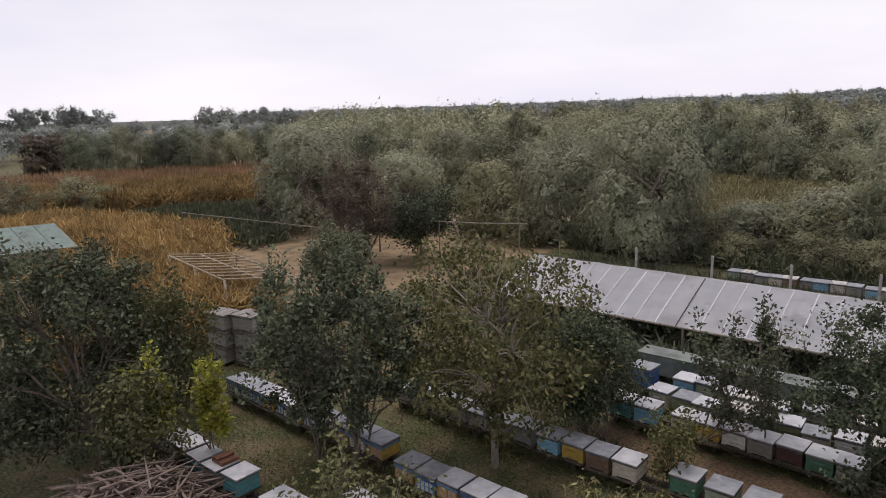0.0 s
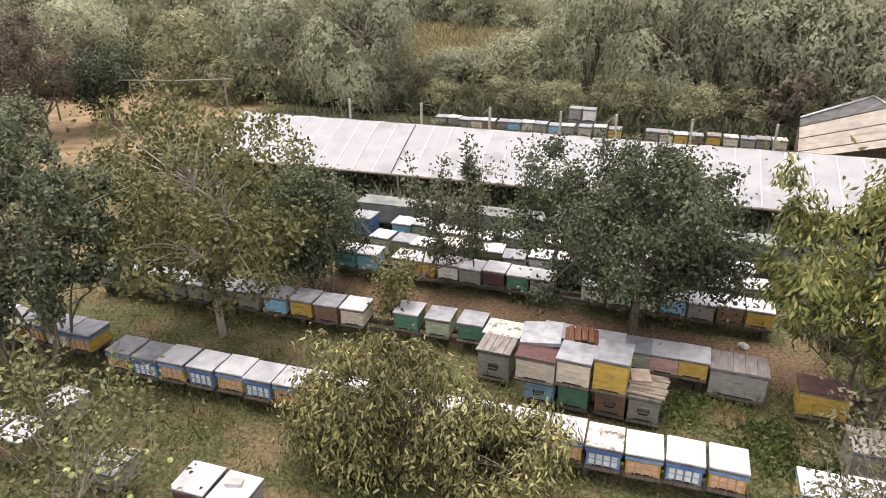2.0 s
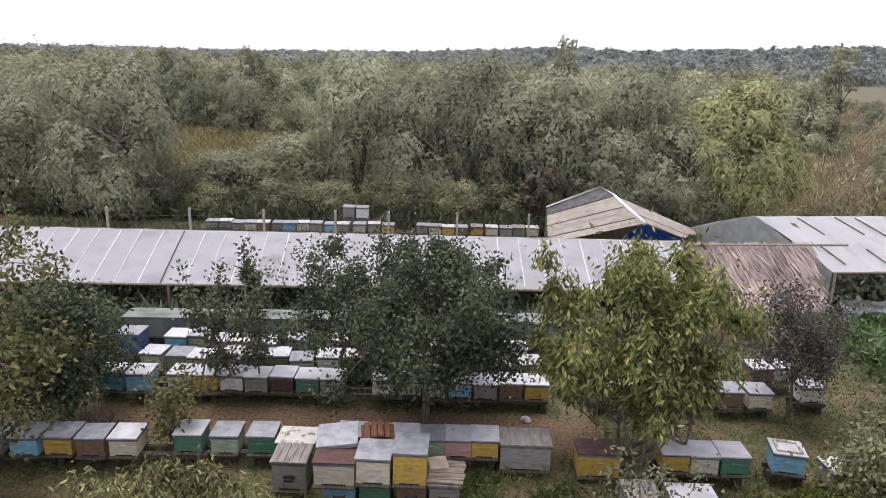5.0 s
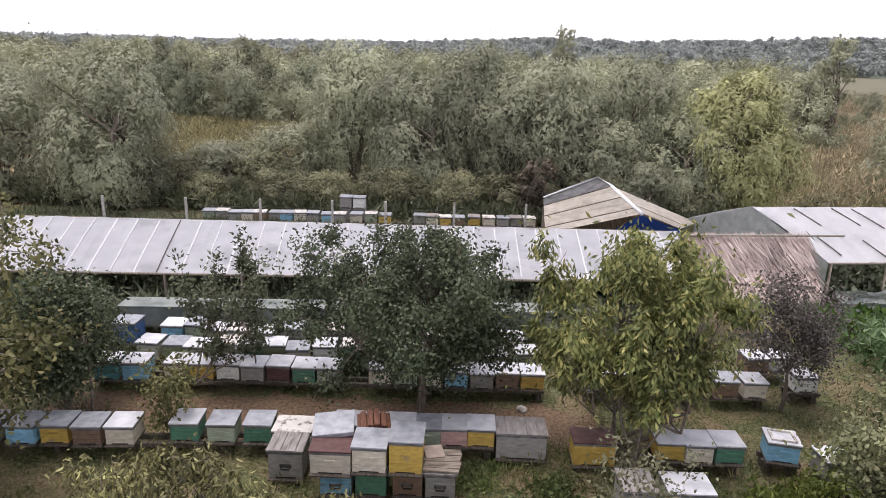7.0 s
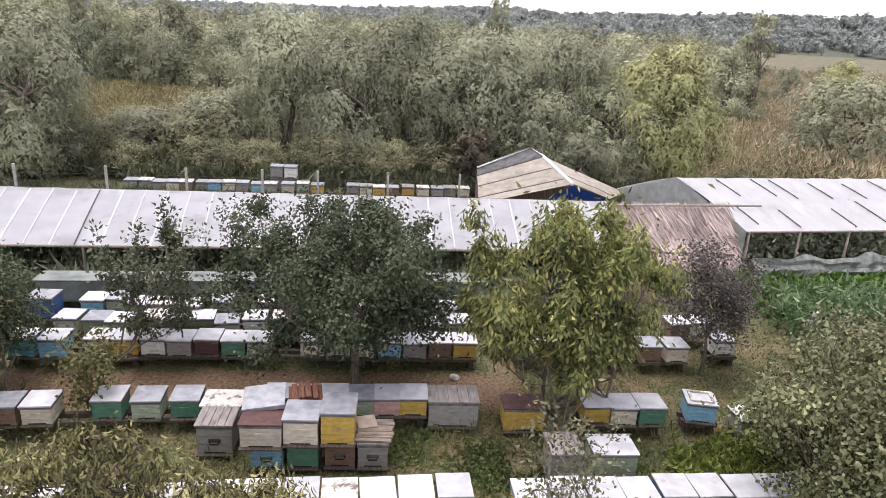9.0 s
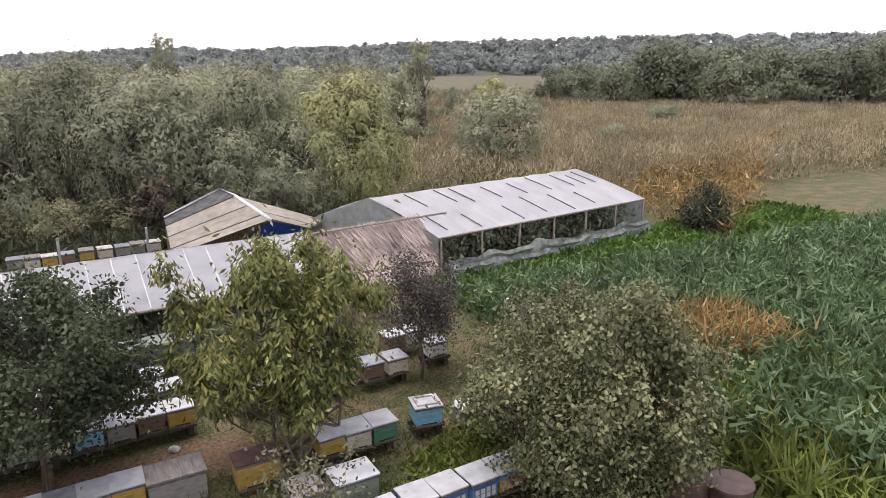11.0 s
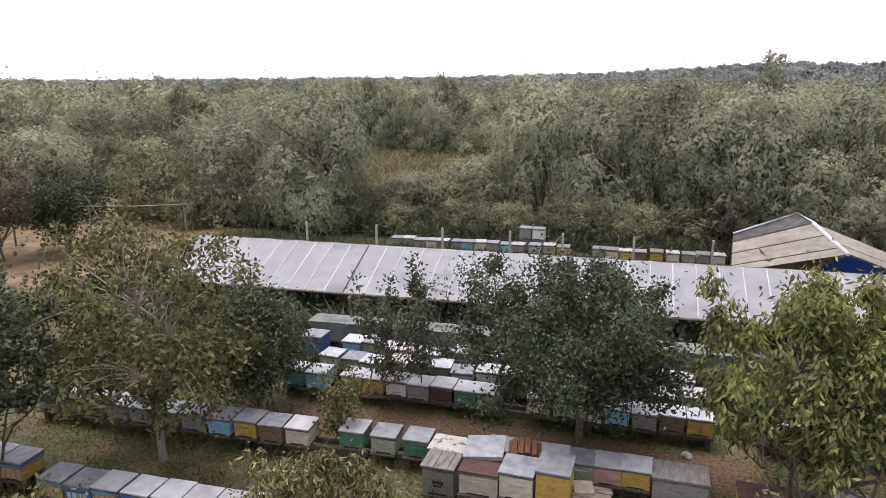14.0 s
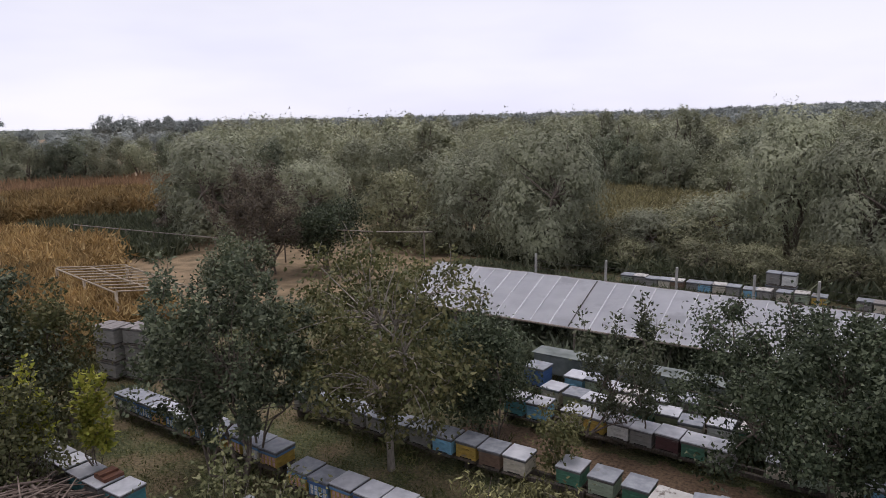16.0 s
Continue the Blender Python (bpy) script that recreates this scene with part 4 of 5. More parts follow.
sheet("back_wall", ((SL1.x, SL1.y, SL1.z - 0.12), (SR1.x, SR1.y, SR1.z - 0.12), (SB.x, SB.y, SB.z - 0.08)), OLD_WOOD, shed, 0.04)

# ---- reed shelter between the greenhouses ----
reed = thing("reed_shelter", pose(0, 0, 0), "lean-to roofed with loose pinkish dry reeds", "shelter")
ra, rb, rc, rd = Vector((4.83, 15.94, 2.08)), Vector((7.86, 16.53, 2.08)), Vector((5.2, 15.1, 1.25)), Vector((7.7, 15.35, 1.2))
rng = np.random.default_rng(8)
u, v = rng.uniform(0, 1, 4200), rng.uniform(-0.18, 0.95, 4200)
P = np.array([tuple(ra.lerp(rb, a).lerp(rc.lerp(rd, a), b)) for a, b in zip(u, v)])
P[:, 2] += rng.uniform(0.0, 0.06, 4200)
dirn = np.array(tuple((rc - ra).normalized()))
part("reeds", leaves_mesh("reeds", P, dirn + rng.normal(size=(4200, 3)) * 0.10, 0.5, 0.03, rng), REED_MAT, reed)
sheet("mat", (ra, rb, rd, rc), surface("reed_mat_base", (0.60, 0.47, 0.43), (0.74, 0.61, 0.56), 20, 0.9, 0, 0.5), reed, 0.05)
part("pole", tubes_mesh("pole", [([ra + Vector((-0.1, 0, 0.12)), rb + Vector((0.9, 0.1, 0.12))], [0.03, 0.03])], 6), PALE_BARK, reed, "thin pale pole across the top")
part("pole", tubes_mesh("pole", [([rc + Vector((0, 0, 0.06)), rd + Vector((0, 0, 0.06))], [0.03, 0.03])], 6), BARK, reed)
for p in (ra, rb, rc, rd):
    part("post", tubes_mesh("post", [([(p.x, p.y, -0.05), (p.x, p.y, p.z - 0.02)], [0.05, 0.045])], 7), BARK, reed)
part("brace", tubes_mesh("brace", [([(7.4, 15.3, 0.3), (6.9, 15.2, 1.2)], [0.04, 0.04])], 6), BARK, reed)

# ---- fence behind the long greenhouse ----
fence = thing("wire_fence", pose(0, 0, 0), "row of pale concrete posts with sagging wires", "fence")
FX = [-12.25, -9.65, -7.3, -5.0, -3.28, -1.05, 1.3]
for i, x in enumerate(FX):
    y = 21.2 + 0.12 * (x + 5)
    part("post", boxes((x - 0.035, y - 0.035, -0.1, x + 0.035, y + 0.035, 1.5), bev=0.008), CONCRETE, fence)
for zz in (0.5, 1.0, 1.25):
    pts = []
    for i, x in enumerate(FX[:-1]):
        pts += [(x, 21.2 + 0.12 * (x + 5), zz), ((x + FX[i + 1]) / 2, 21.2 + 0.12 * ((x + FX[i + 1]) / 2 + 5), zz - 0.04)]
    part("wire", tubes_mesh("wire", [(pts, [0.006] * len(pts))], 4), LATH, fence)

# ---- fruit trees ----
fruit_tree((-0.92, 10.71, 0), (-2.15, -1.7, 0.85), (1.75, 1.7, 3.3), "dark_apple", "round dark green apple tree among the hives", 11, 150, 150, 0.066, 0.04, 0.15, 0.2, 0.085, 0.0, name="apple_tree", stray=0.05, shell=0.5, shoots=14, shoot_len=0.35)
fruit_tree((2.35, 9.95, 0), (-1.5, -1.2, 0.6), (1.75, 1.2, 3.5), "cherry", "cherry tree with drooping yellowing green leaves", 12, 125, 85, 0.115, 0.040, 0.17, 1.9, 0.045, 0.0, stems=5, name="cherry_tree", up=1.5, stray=0.04, square=0.92, shoots=18, shoot_len=0.55)
fruit_tree((5.67, 11.61, 0), (-0.9, -0.8, 0.55), (0.75, 0.8, 2.6), "prune", "small purple-grey plum tree", 13, 60, 70, 0.055, 0.034, 0.16, 0.1, 0.045, 0.1, name="plum_tree", stray=0.1, shoots=9, shoot_len=0.4)
fruit_tree((-4.50, 11.09, 0), (-1.0, -0.8, 0.4), (1.15, 0.8, 2.25), "pear", "thin upright young pear tree with sparse leaves", 14, 40, 52, 0.08, 0.042, 0.15, 0.0, 0.04, 0.0, stems=3, up=1.7, name="pear_tree", square=0.85, shoots=9, shoot_len=0.75)
fruit_tree((-4.83, 9.25, 0), (-0.38, -0.4, 0.2), (0.42, 0.4, 1.5), "walnut", "small sparse sapling beside the hives", 15, 20, 34, 0.075, 0.04, 0.13, 0.1, 0.02, 0.0, name="sapling", shoots=4, shoot_len=0.4)
fruit_tree((-7.44, 7.80, 0), (-2.2, -1.6, 1.0), (1.7, 1.6, 4.2), "walnut", "old plum tree with bare twigs and olive leaves", 16, 130, 52, 0.085, 0.045, 0.18, 0.3, 0.075, 0.02, name="plum_tree", bark=PALE_BARK, square=0.9, shoots=10, shoot_len=0.5)
fruit_tree((-7.0, 9.95, 0), (-1.2, -1.1, 0.3), (1.05, 1.1, 2.5), "dark_apple", "dense dark green apple bush", 17, 66, 140, 0.07, 0.04, 0.18, 0.2, 0.05, 0.1, name="apple_tree", stems=2, shoots=9, shoot_len=0.5)
fruit_tree((-9.08, 5.71, 0), (-2.1, -1.3, 0.95), (1.5, 1.3, 3.75), "dark_pear", "dark grey-green pear tree rising from the hive row", 18, 135, 85, 0.08, 0.042, 0.17, 0.0, 0.05, 0.0, stems=5, name="pear_tree", up=1.5, square=0.85, shoots=20, shoot_len=0.6)
fruit_tree((-12.6, 2.7, 0), (-3.4, -2.2, 0.4), (1.0, 1.7, 4.0), "dark_pear", "broad dark plum tree with dense leaves", 19, 150, 100, 0.085, 0.046, 0.20, 0.2, 0.08, 0.1, name="plum_tree", square=0.85, shoots=16, shoot_len=0.4)
fruit_tree((-13.6, 4.6, 0), (-1.7, -0.9, 0.3), (0.9, 0.8, 3.2), "walnut", "thin-leaved plum tree behind white-lidded hives", 33, 75, 60, 0.08, 0.045, 0.18, 0.2, 0.05, 0.05, stems=2, name="plum_tree", shoots=8, shoot_len=0.5)
fruit_tree((-11.3, 3.1, 0), (-0.9, -0.7, 0.1), (0.7, 0.6, 2.1), "young_apple", "leafy young plum at the brush pile", 34, 50, 45, 0.08, 0.042, 0.16, 0.2, 0.03, 0.0, stems=4, name="plum_tree", square=0.85, shoots=6, shoot_len=0.5)
fruit_tree((-2.95, 6.3, 0), (-1.5, -0.9, 0.1), (0.75, 0.55, 1.9), "peach", "bushy peach tree with long curled leaves", 20, 64, 125, 0.085, 0.025, 0.115, 1.1, 0.05, 0.05, stems=5, name="peach_tree", shell=0.6, shoots=10, shoot_len=0.3)
fruit_tree((-1.7, 6.1, 0), (-0.9, -0.7, 0.15), (0.85, 0.55, 1.35), "peach", "low peach bush with long curled leaves", 21, 48, 112, 0.085, 0.025, 0.115, 1.1, 0.04, 0.05, stems=4, name="peach_tree", shell=0.6, shoots=7, shoot_len=0.25)
fruit_tree((-3.75, 5.75, 0), (-0.75, -0.5, 0.1), (0.7, 0.5, 1.1), "peach", "knee-high peach sucker growth", 35, 38, 84, 0.082, 0.025, 0.12, 1.0, 0.025, 0.05, stems=4, name="peach_tree", shoots=5, shoot_len=0.25)
fruit_tree((-6.1, 3.85, 0), (-1.3, -0.9, 0.2), (1.6, 0.7, 2.2), "young_apple", "young apple tree with sparse pale leaves", 22, 60, 30, 0.066, 0.036, 0.2, 0.2, 0.03, 0.0, stems=5, name="apple_tree", bark=PALE_BARK, shoots=10, shoot_len=0.5)
fruit_tree((-11.4, 3.35, 0), (-0.26, -0.25, 0.5), (0.26, 0.25, 2.0), "sprig", "slender sapling with yellow-green leaves", 23, 9, 44, 0.09, 0.052, 0.10, 0.0, 0.02, 0.1, name="sapling", up=1.6, stems=2, shoots=9, shoot_len=0.75)
fruit_tree((-10.75, 4.15, 0), (-0.30, -0.25, 0.5), (0.30, 0.25, 1.9), "sprig", "slender sapling with yellow-green leaves", 24, 9, 44, 0.09, 0.052, 0.10, 0.0, 0.02, 0.1, name="sapling", up=1.6, stems=3, shoots=9, shoot_len=0.75)
fruit_tree((6.1, 6.7, 0), (-1.75, -1.4, 0.2), (1.6, 1.35, 3.1), "apple", "broad apple tree with dull green leaves", 25, 165, 165, 0.064, 0.037, 0.16, 0.4, 0.06, 0.05, stems=3, name="apple_tree", shell=0.55, square=0.9, shoots=18, shoot_len=0.35)
fruit_tree((1.95, 6.55, 0), (-0.7, -0.5, 0.2), (0.6, 0.5, 2.0), "brown_bush", "thin half-bare sapling with brownish leaves", 26, 40, 16, 0.06, 0.03, 0.18, 0.3, 0.025, 0.0, stems=5, name="sapling", bark=PALE_BARK, shoots=8, shoot_len=0.4)
fruit_tree((-23.2, 16.4, 0), (-2.2, -1.5, 0.6), (2.0, 1.5, 4.2), "red_bush", "reddish brown shrubby plum tree", 27, 90, 90, 0.11, 0.05, 0.30, 0.0, 0.09, 0.0, stems=4, up=1.5, name="plum_tree", shoots=14, shoot_len=0.8)
fruit_tree((-21.7, 18.6, 0), (-1.5, -1.4, 0.8), (1.5, 1.4, 3.1), "dark_apple", "small round apple tree on dry ground", 28, 60, 90, 0.11, 0.06, 0.28, 0.2, 0.09, 0.05, name="apple_tree")
fruit_tree((-18.9, 12.2, 0), (-1.2, -1.2, 0.5), (1.2, 1.2, 2.3), "pear", "low grey-green fruit tree", 29, 50, 60, 0.11, 0.06, 0.26, 0.1, 0.05, 0.0, stems=2, up=1.4, name="pear_tree", shoots=8)
fruit_tree((6.15, 8.6, 0), (-0.9, -0.55, 0.05), (1.0, 0.7, 0.95), "bush_green", "low yellow-green currant bush", 30, 80, 60, 0.065, 0.048, 0.14, 0.0, 0.015, 0.0, stems=4, name="shrub", category="shrub")
fruit_tree((8.2, 10.5, 0), (-1.0, -1.0, 0.1), (1.0, 1.0, 1.7), "apple", "low dull green shrub", 31, 60, 70, 0.085, 0.05, 0.2, 0.1, 0.03, 0.0, stems=3, name="shrub", category="shrub")
fruit_tree((20.3, 18.0, 0), (-0.9, -0.8, 0.0), (0.9, 0.8, 1.5), "pear", "dark shrub at the edge of dry maize", 32, 50, 60, 0.10, 0.06, 0.22, 0.2, 0.04, 0.0, stems=4, name="shrub", category="shrub", shoots=6)


# ---- willows and the wood behind ----
def willow_meshes(seed, clumps, strands, hgt, rad, leaf_len, leaf_w, drop):
    """A crown of lumpy boughs with leafy twigs that hang from each, on a forked trunk."""
    rng = np.random.default_rng(seed)
    u_ = 0.03 + 0.90 * (np.arange(clumps) + rng.uniform(0, 1, clumps)) / clumps
    th = rng.uniform(0, 2 * math.pi, clumps)
    wide = np.sqrt(np.maximum(0.12, 1 - ((u_ - 0.42) / 0.58) ** 2)) * rng.uniform(0.55, 0.95, clumps) * (1 + 0.15 * rng.normal(size=clumps)).clip(0.7, 1.3)
    q = np.stack([np.cos(th) * wide, np.sin(th) * wide, (u_ - 0.38) * 1.5], 1)
    C = np.stack([q[:, 0] * rad * 0.88, q[:, 1] * rad * 0.88, u_ * hgt * 0.93], 1)
    r = rad * rng.uniform(0.18, 0.36, clumps)
    limbs = []
    for s in range(3):
        e = np.array([rng.normal() * rad * 0.3, rng.normal() * rad * 0.3, hgt * 0.45])
        limbs.append((limb_path((rng.normal() * 0.1, rng.normal() * 0.1, -0.05), e, rng, 0.06), list(np.linspace(0.16, 0.08, 5))))
        for i in range(s, clumps, 7):
            limbs.append((limb_path(e, C[i], rng), list(np.linspace(0.06, 0.015, 5))))
    P, D, O, P2, D2, O2 = [], [], [], [], [], []
    per = 6
    u = np.linspace(0.0, 1.0, per)
    for i, c in enumerate(C):
        m = max(6, int(strands * (r[i] / (rad * 0.25)) ** 2))
        R = r[i] * np.array([rng.uniform(0.85, 1.25), rng.uniform(0.85, 1.25), rng.uniform(0.8, 1.1)])
        root, g = bough(rng, c, R, m, 0.72, 1.12)
        L = r[i] * rng.uniform(0.25, 0.9, m) * (0.35 + 0.6 * drop)
        side = g * np.array([1, 1, 0.3]) + rng.normal(size=(m, 3)) * 0.35
        fall = root[:, None, :] + side[:, None, :] * (L[:, None] * (u[None, :] ** 0.7) * 0.34)[:, :, None]
        fall[:, :, 2] += L[:, None] * (0.22 * np.sin(np.pi * u * 0.6)[None, :] - 0.75 * drop / (0.5 + drop) * u[None, :] ** 1.6)
        fall = fall + rng.normal(size=fall.shape) * 0.03
        P.append(fall.reshape(-1, 3))
        d = np.gradient(fall, axis=1) + rng.normal(size=fall.shape) * L.mean() * 0.07
        D.append(d.reshape(-1, 3))
        way = g + 1.0 * q[i] / (np.linalg.norm(q[i]) + 1e-6) + np.array([0, 0, 0.25])
        O.append(np.repeat(way, per, 0))
        k2 = max(14, int(2.8 * m))
        p, g = bough(rng, c, R, k2, 0.45, 0.88)
        P2.append(p); O2.append(g + 1.0 * q[i]); D2.append(rng.normal(size=(k2, 3)) * 0.6 + np.array([0, 0, -0.5]))
    P, D, O, P2, D2, O2 = [np.concatenate(v) for v in (P, D, O, P2, D2, O2)]
    for v in (P, P2):
        v[:, 2] = np.where(v[:, 2] < 0.1, 0.1 + rng.uniform(0, 0.6, len(v)), v[:, 2])
    crown = leafy_mass("crown", [(P, D, leaf_len, leaf_w, O, 0.12), (P2, D2, leaf_len * 1.2, leaf_w * 2.7, O2, 0.2)], rng)
    return tubes_mesh("trunk", limbs, 5), crown


def round_tree_meshes(seed, boughs, cards, hgt, rad, size):
    """A dense crown of many round boughs, widest low down, on a short trunk."""
    rng = np.random.default_rng(seed)
    P, D, O = [], [], []
    u = 0.05 + 0.87 * (np.arange(boughs) + rng.uniform(0, 1, boughs)) / boughs
    th = rng.uniform(0, 2 * math.pi, boughs)
    wide = np.sqrt(np.maximum(0.08, 1 - ((u - 0.38) / 0.60) ** 2)) * rng.uniform(0.6, 0.9, boughs)
    q = np.stack([np.cos(th) * wide, np.sin(th) * wide, (u - 0.35) * 1.5], 1)
    C = np.stack([q[:, 0] * rad * 0.8, q[:, 1] * rad * 0.8, u * hgt * 0.92], 1)
    r = rad * rng.uniform(0.24, 0.42, boughs)
    for i in range(boughs):
        p, g = bough(rng, C[i], np.array([r[i], r[i], r[i] * rng.uniform(0.85, 1.2)]), cards, 0.75, 1.12)
        P.append(p); O.append(g + 0.8 * q[i] + np.array([0, 0, 0.2])); D.append(rng.normal(size=g.shape) * 0.5 + g * 0.4)
        p, g = bough(rng, C[i], np.array([r[i]] * 3), cards // 3, 0.4, 0.8)
        P.append(p); O.append(g + 0.8 * q[i]); D.append(rng.normal(size=g.shape))
    P, D, O = np.concatenate(P), np.concatenate(D), np.concatenate(O)
    P[:, 2] = np.where(P[:, 2] < 0.1, 0.1 + rng.uniform(0, 0.6, len(P)), P[:, 2])
    limbs = [(limb_path((0, 0, -0.05), C[i], rng, 0.06), list(np.linspace(0.12, 0.03, 5))) for i in range(0, boughs, 4)]
    return tubes_mesh("trunk", limbs, 5), leafy_mass("crown", [(P, D, size, size * 0.5, O, 0.2)], rng)


WILLOWS = {}
for key, leaf, args, words in (
        ("a", "willow", (41, 62, 34, 6.6, 2.5, 0.16, 0.042, 2.2), "tall silvery green willow with hanging twigs"),
        ("b", "willow", (42, 60, 32, 5.4, 2.6, 0.15, 0.042, 1.0), "rounded silvery willow bush"),
        ("c", "dark_willow", (43, 70, 12, 5.8, 2.8, 0.22, 0.08, 0.3), "dense dark green tree at the far edge of the reeds"),
        ("d", "brown_bush", (44, 50, 22, 4.2, 2.4, 0.14, 0.042, 0.6), "brownish green thicket shrub"),
        ("y", "yellow_willow", (45, 66, 42, 5.9, 2.0, 0.17, 0.042, 3.4), "weeping willow turning yellow"),
        ("p", "far_wood", (46, 54, 9, 7.5, 1.1, 0.18, 0.05, 0.1), "slender upright olive green poplar"),
        ("r", "red_bush", (47, 36, 12, 3.0, 0.9, 0.18, 0.05, 0.5), "reddish brown half-dead shrub")):
    tr, cr = willow_meshes(*args)
    WILLOWS[key] = [tr, cr, leaf, words, None]
for key, leaf, args, words in (
        ("e", "willow", (48, 26, 210, 6.0, 2.2, 0.205), "silvery willow deep in the wood"),
        ("f", "dark_willow", (49, 26, 210, 6.0, 2.1, 0.205), "dark green rounded tree deep in the wood"),
        ("g", "far_wood", (50, 24, 220, 5.6, 2.3, 0.205), "olive green rounded tree deep in the wood")):
    tr, cr = round_tree_meshes(*args)
    WILLOWS[key] = [tr, cr, leaf, words, None]


def willow(key, x, y, s=1.0, rz=0.0, sz=1.0):
    w = WILLOWS[key]
    m = pose(x, y, 0, 0, 0, rz)
    if w[4] is None:
        t = thing("willow_tree" if key != "p" else "poplar_tree", m, w[3], "tree", "trees of the wood")
        part("trunk", w[0], BARK, t); part("crown", w[1], LEAF[w[2]], t)
        w[4] = t
    else:
        t = copy_thing(w[4], m)
    t.scale = (s, s, s * sz)
    return t


def at_angle(a, r):
    return r * math.sin(radians(a)), r * math.cos(radians(a))


# named trees along the edge of the wood
for key, x, y, s, sz, rz in (
        ("b", -33.0, 20.5, 1.35, 0.84, 10), ("a", -36.8, 23.2, 1.2, 0.84, 80), ("b", -28.5, 23.5, 0.95, 0.9, 30), ("a", -14.6, 25.5, 1.08, 0.95, 60),
        ("b", -19.5, 25.8, 0.95, 0.95, 140), ("d", -23.5, 25.0, 1.0, 1.0, 20), ("a", -6.3, 31.0, 1.08, 1.0, 200), ("a", -1.0, 30.5, 1.05, 1.04, 310),
        ("b", 2.9, 30.0, 1.1, 1.08, 20), ("a", 6.3, 30.5, 1.0, 1.03, 130), ("y", 10.0, 28.2, 1.15, 0.95, 0), ("b", 20.2, 33.0, 1.12, 0.86, 70),
        ("d", -9.8, 28.5, 0.75, 0.7, 50), ("d", -13.2, 27.5, 0.7, 0.7, 90), ("d", -4.0, 27.3, 0.75, 0.6, 150), ("d", 0.8, 27.0, 0.7, 0.6, 250), ("d", 4.5, 27.5, 0.7, 0.62, 10),
        ("d", -12.2, 30.5, 0.9, 0.6, 70), ("d", -17.0, 30.0, 0.9, 0.7, 170), ("p", 21.2, 45.4, 1.15, 1.05, 0), ("p", 4.9, 52.0, 1.15, 1.1, 40), ("e", 19.0, 43.0, 0.9, 0.9, 40), ("a", -3.4, 29.4, 0.95, 0.98, 75), ("a", 1.1, 29.2, 0.92, 0.98, 160), ("b", 4.6, 28.6, 0.85, 0.95, 220), ("a", 8.2, 28.8, 0.85, 0.92, 15), ("b", -9.0, 29.6, 0.8, 0.75, 100), ("b", -11.6, 28.6, 0.72, 0.62, 10), ("d", 14.5, 30.0, 0.5, 0.45, 0), ("r", 1.9, 26.2, 1.0, 0.9, 0), ("d", -16.9, 26.6, 0.7, 0.75, 30), ("d", -20.8, 24.2, 0.75, 0.7, 200), ("d", -7.2, 27.0, 0.6, 0.6, 80), ("d", 7.6, 27.6, 0.7, 0.6, 110)):
    willow(key, x, y, s, rz, sz)
wr = random.Random(77)
# low thicket all along the fence
for i in range(13):
    x = -21 + 2.5 * i + wr.uniform(-0.5, 0.5)
    if x < 10:
        willow(wr.choice("dbd"), x, 25.6 + 0.055 * (x + 20) + wr.uniform(-0.2, 0.7), wr.uniform(0.42, 0.6), wr.uniform(0, 360), wr.uniform(0.62, 0.85))
for a0, a1, r, n, hs in ((-60, -36, 45, 8, 0.95), (-40, 18, 40, 14, 0.85), (-58, 20, 50, 24, 0.86), (-58, 20, 60, 26, 0.9)):
    for i in range(n):
        a = a0 + (a1 - a0) * (i + wr.uniform(0.1, 0.9)) / n
        if r < 50 and -28 < a < -16:
            continue
        x, y = at_angle(a, r * wr.uniform(0.92, 1.1))
        willow(wr.choice("egfgef"), x, y, hs * wr.uniform(0.85, 1.1), wr.uniform(0, 360), wr.uniform(0.72, 1.08))
# taller thin trees that stand out above the wood
for a, r, s_ in ((-27.5, 58, 1.05), (-26.0, 60, 1.08), (-24.6, 57, 1.02), (-20.2, 56, 1.1), (-19.4, 57, 1.05), (-9.5, 60, 1.05), (23.2, 47, 0.9), (-44, 62, 1.05), (-41, 60, 1.0)):
    willow("p", *at_angle(a, r), s_, a * 9, 0.98)
# bushes at the far edge of the left field
for a, r in ((-77.9, 96), (-76.4, 98), (-75.4, 94)):
    willow("r", *at_angle(a, r), 2.2, a * 5, 0.85)
for i in range(12):
    x, y = at_angle(-75 + 1.25 * i, 88 + wr.uniform(-5, 5))
    willow(wr.choice("efg"), x, y, wr.uniform(0.95, 1.15), wr.uniform(0, 360), 0.9)
for key, a, r, s in (("d", -75.6, 51, 0.85), ("d", -80.3, 47, 0.95), ("d", -73.6, 54, 0.55), ("r", -62.0, 42, 0.9), ("d", -60.2, 44, 0.8)):
    willow(key, *at_angle(a, r), s, r * 7, 0.85)
# dark trees along the far edge of the reed bed
for i in range(16):
    a = 35.5 + 1.7 * i
    willow("c", *at_angle(a, 100 + wr.uniform(-5, 12)), 1.15 + 0.55 * min(1.0, max(0.0, (a - 38) / 6)) * wr.uniform(0.75, 1.05), wr.uniform(0, 360), wr.uniform(0.9, 1.05))
# shrubs scattered through the reeds
for i in range(26):
    a, r = wr.uniform(20, 56), wr.uniform(40, 95)
    willow(wr.choice("ddeb"), *at_angle(a, r), wr.uniform(0.3, 0.62), wr.uniform(0, 360), wr.uniform(0.7, 0.95))
for i in range(16):
    willow(wr.choice("gedg"), *at_angle(wr.uniform(20.5, 36), wr.uniform(66, 112)), wr.uniform(0.55, 0.85), wr.uniform(0, 360), wr.uniform(0.75, 0.95))
willow("y", *at_angle(30.9, 62), 0.95, 0.0, 1.0)
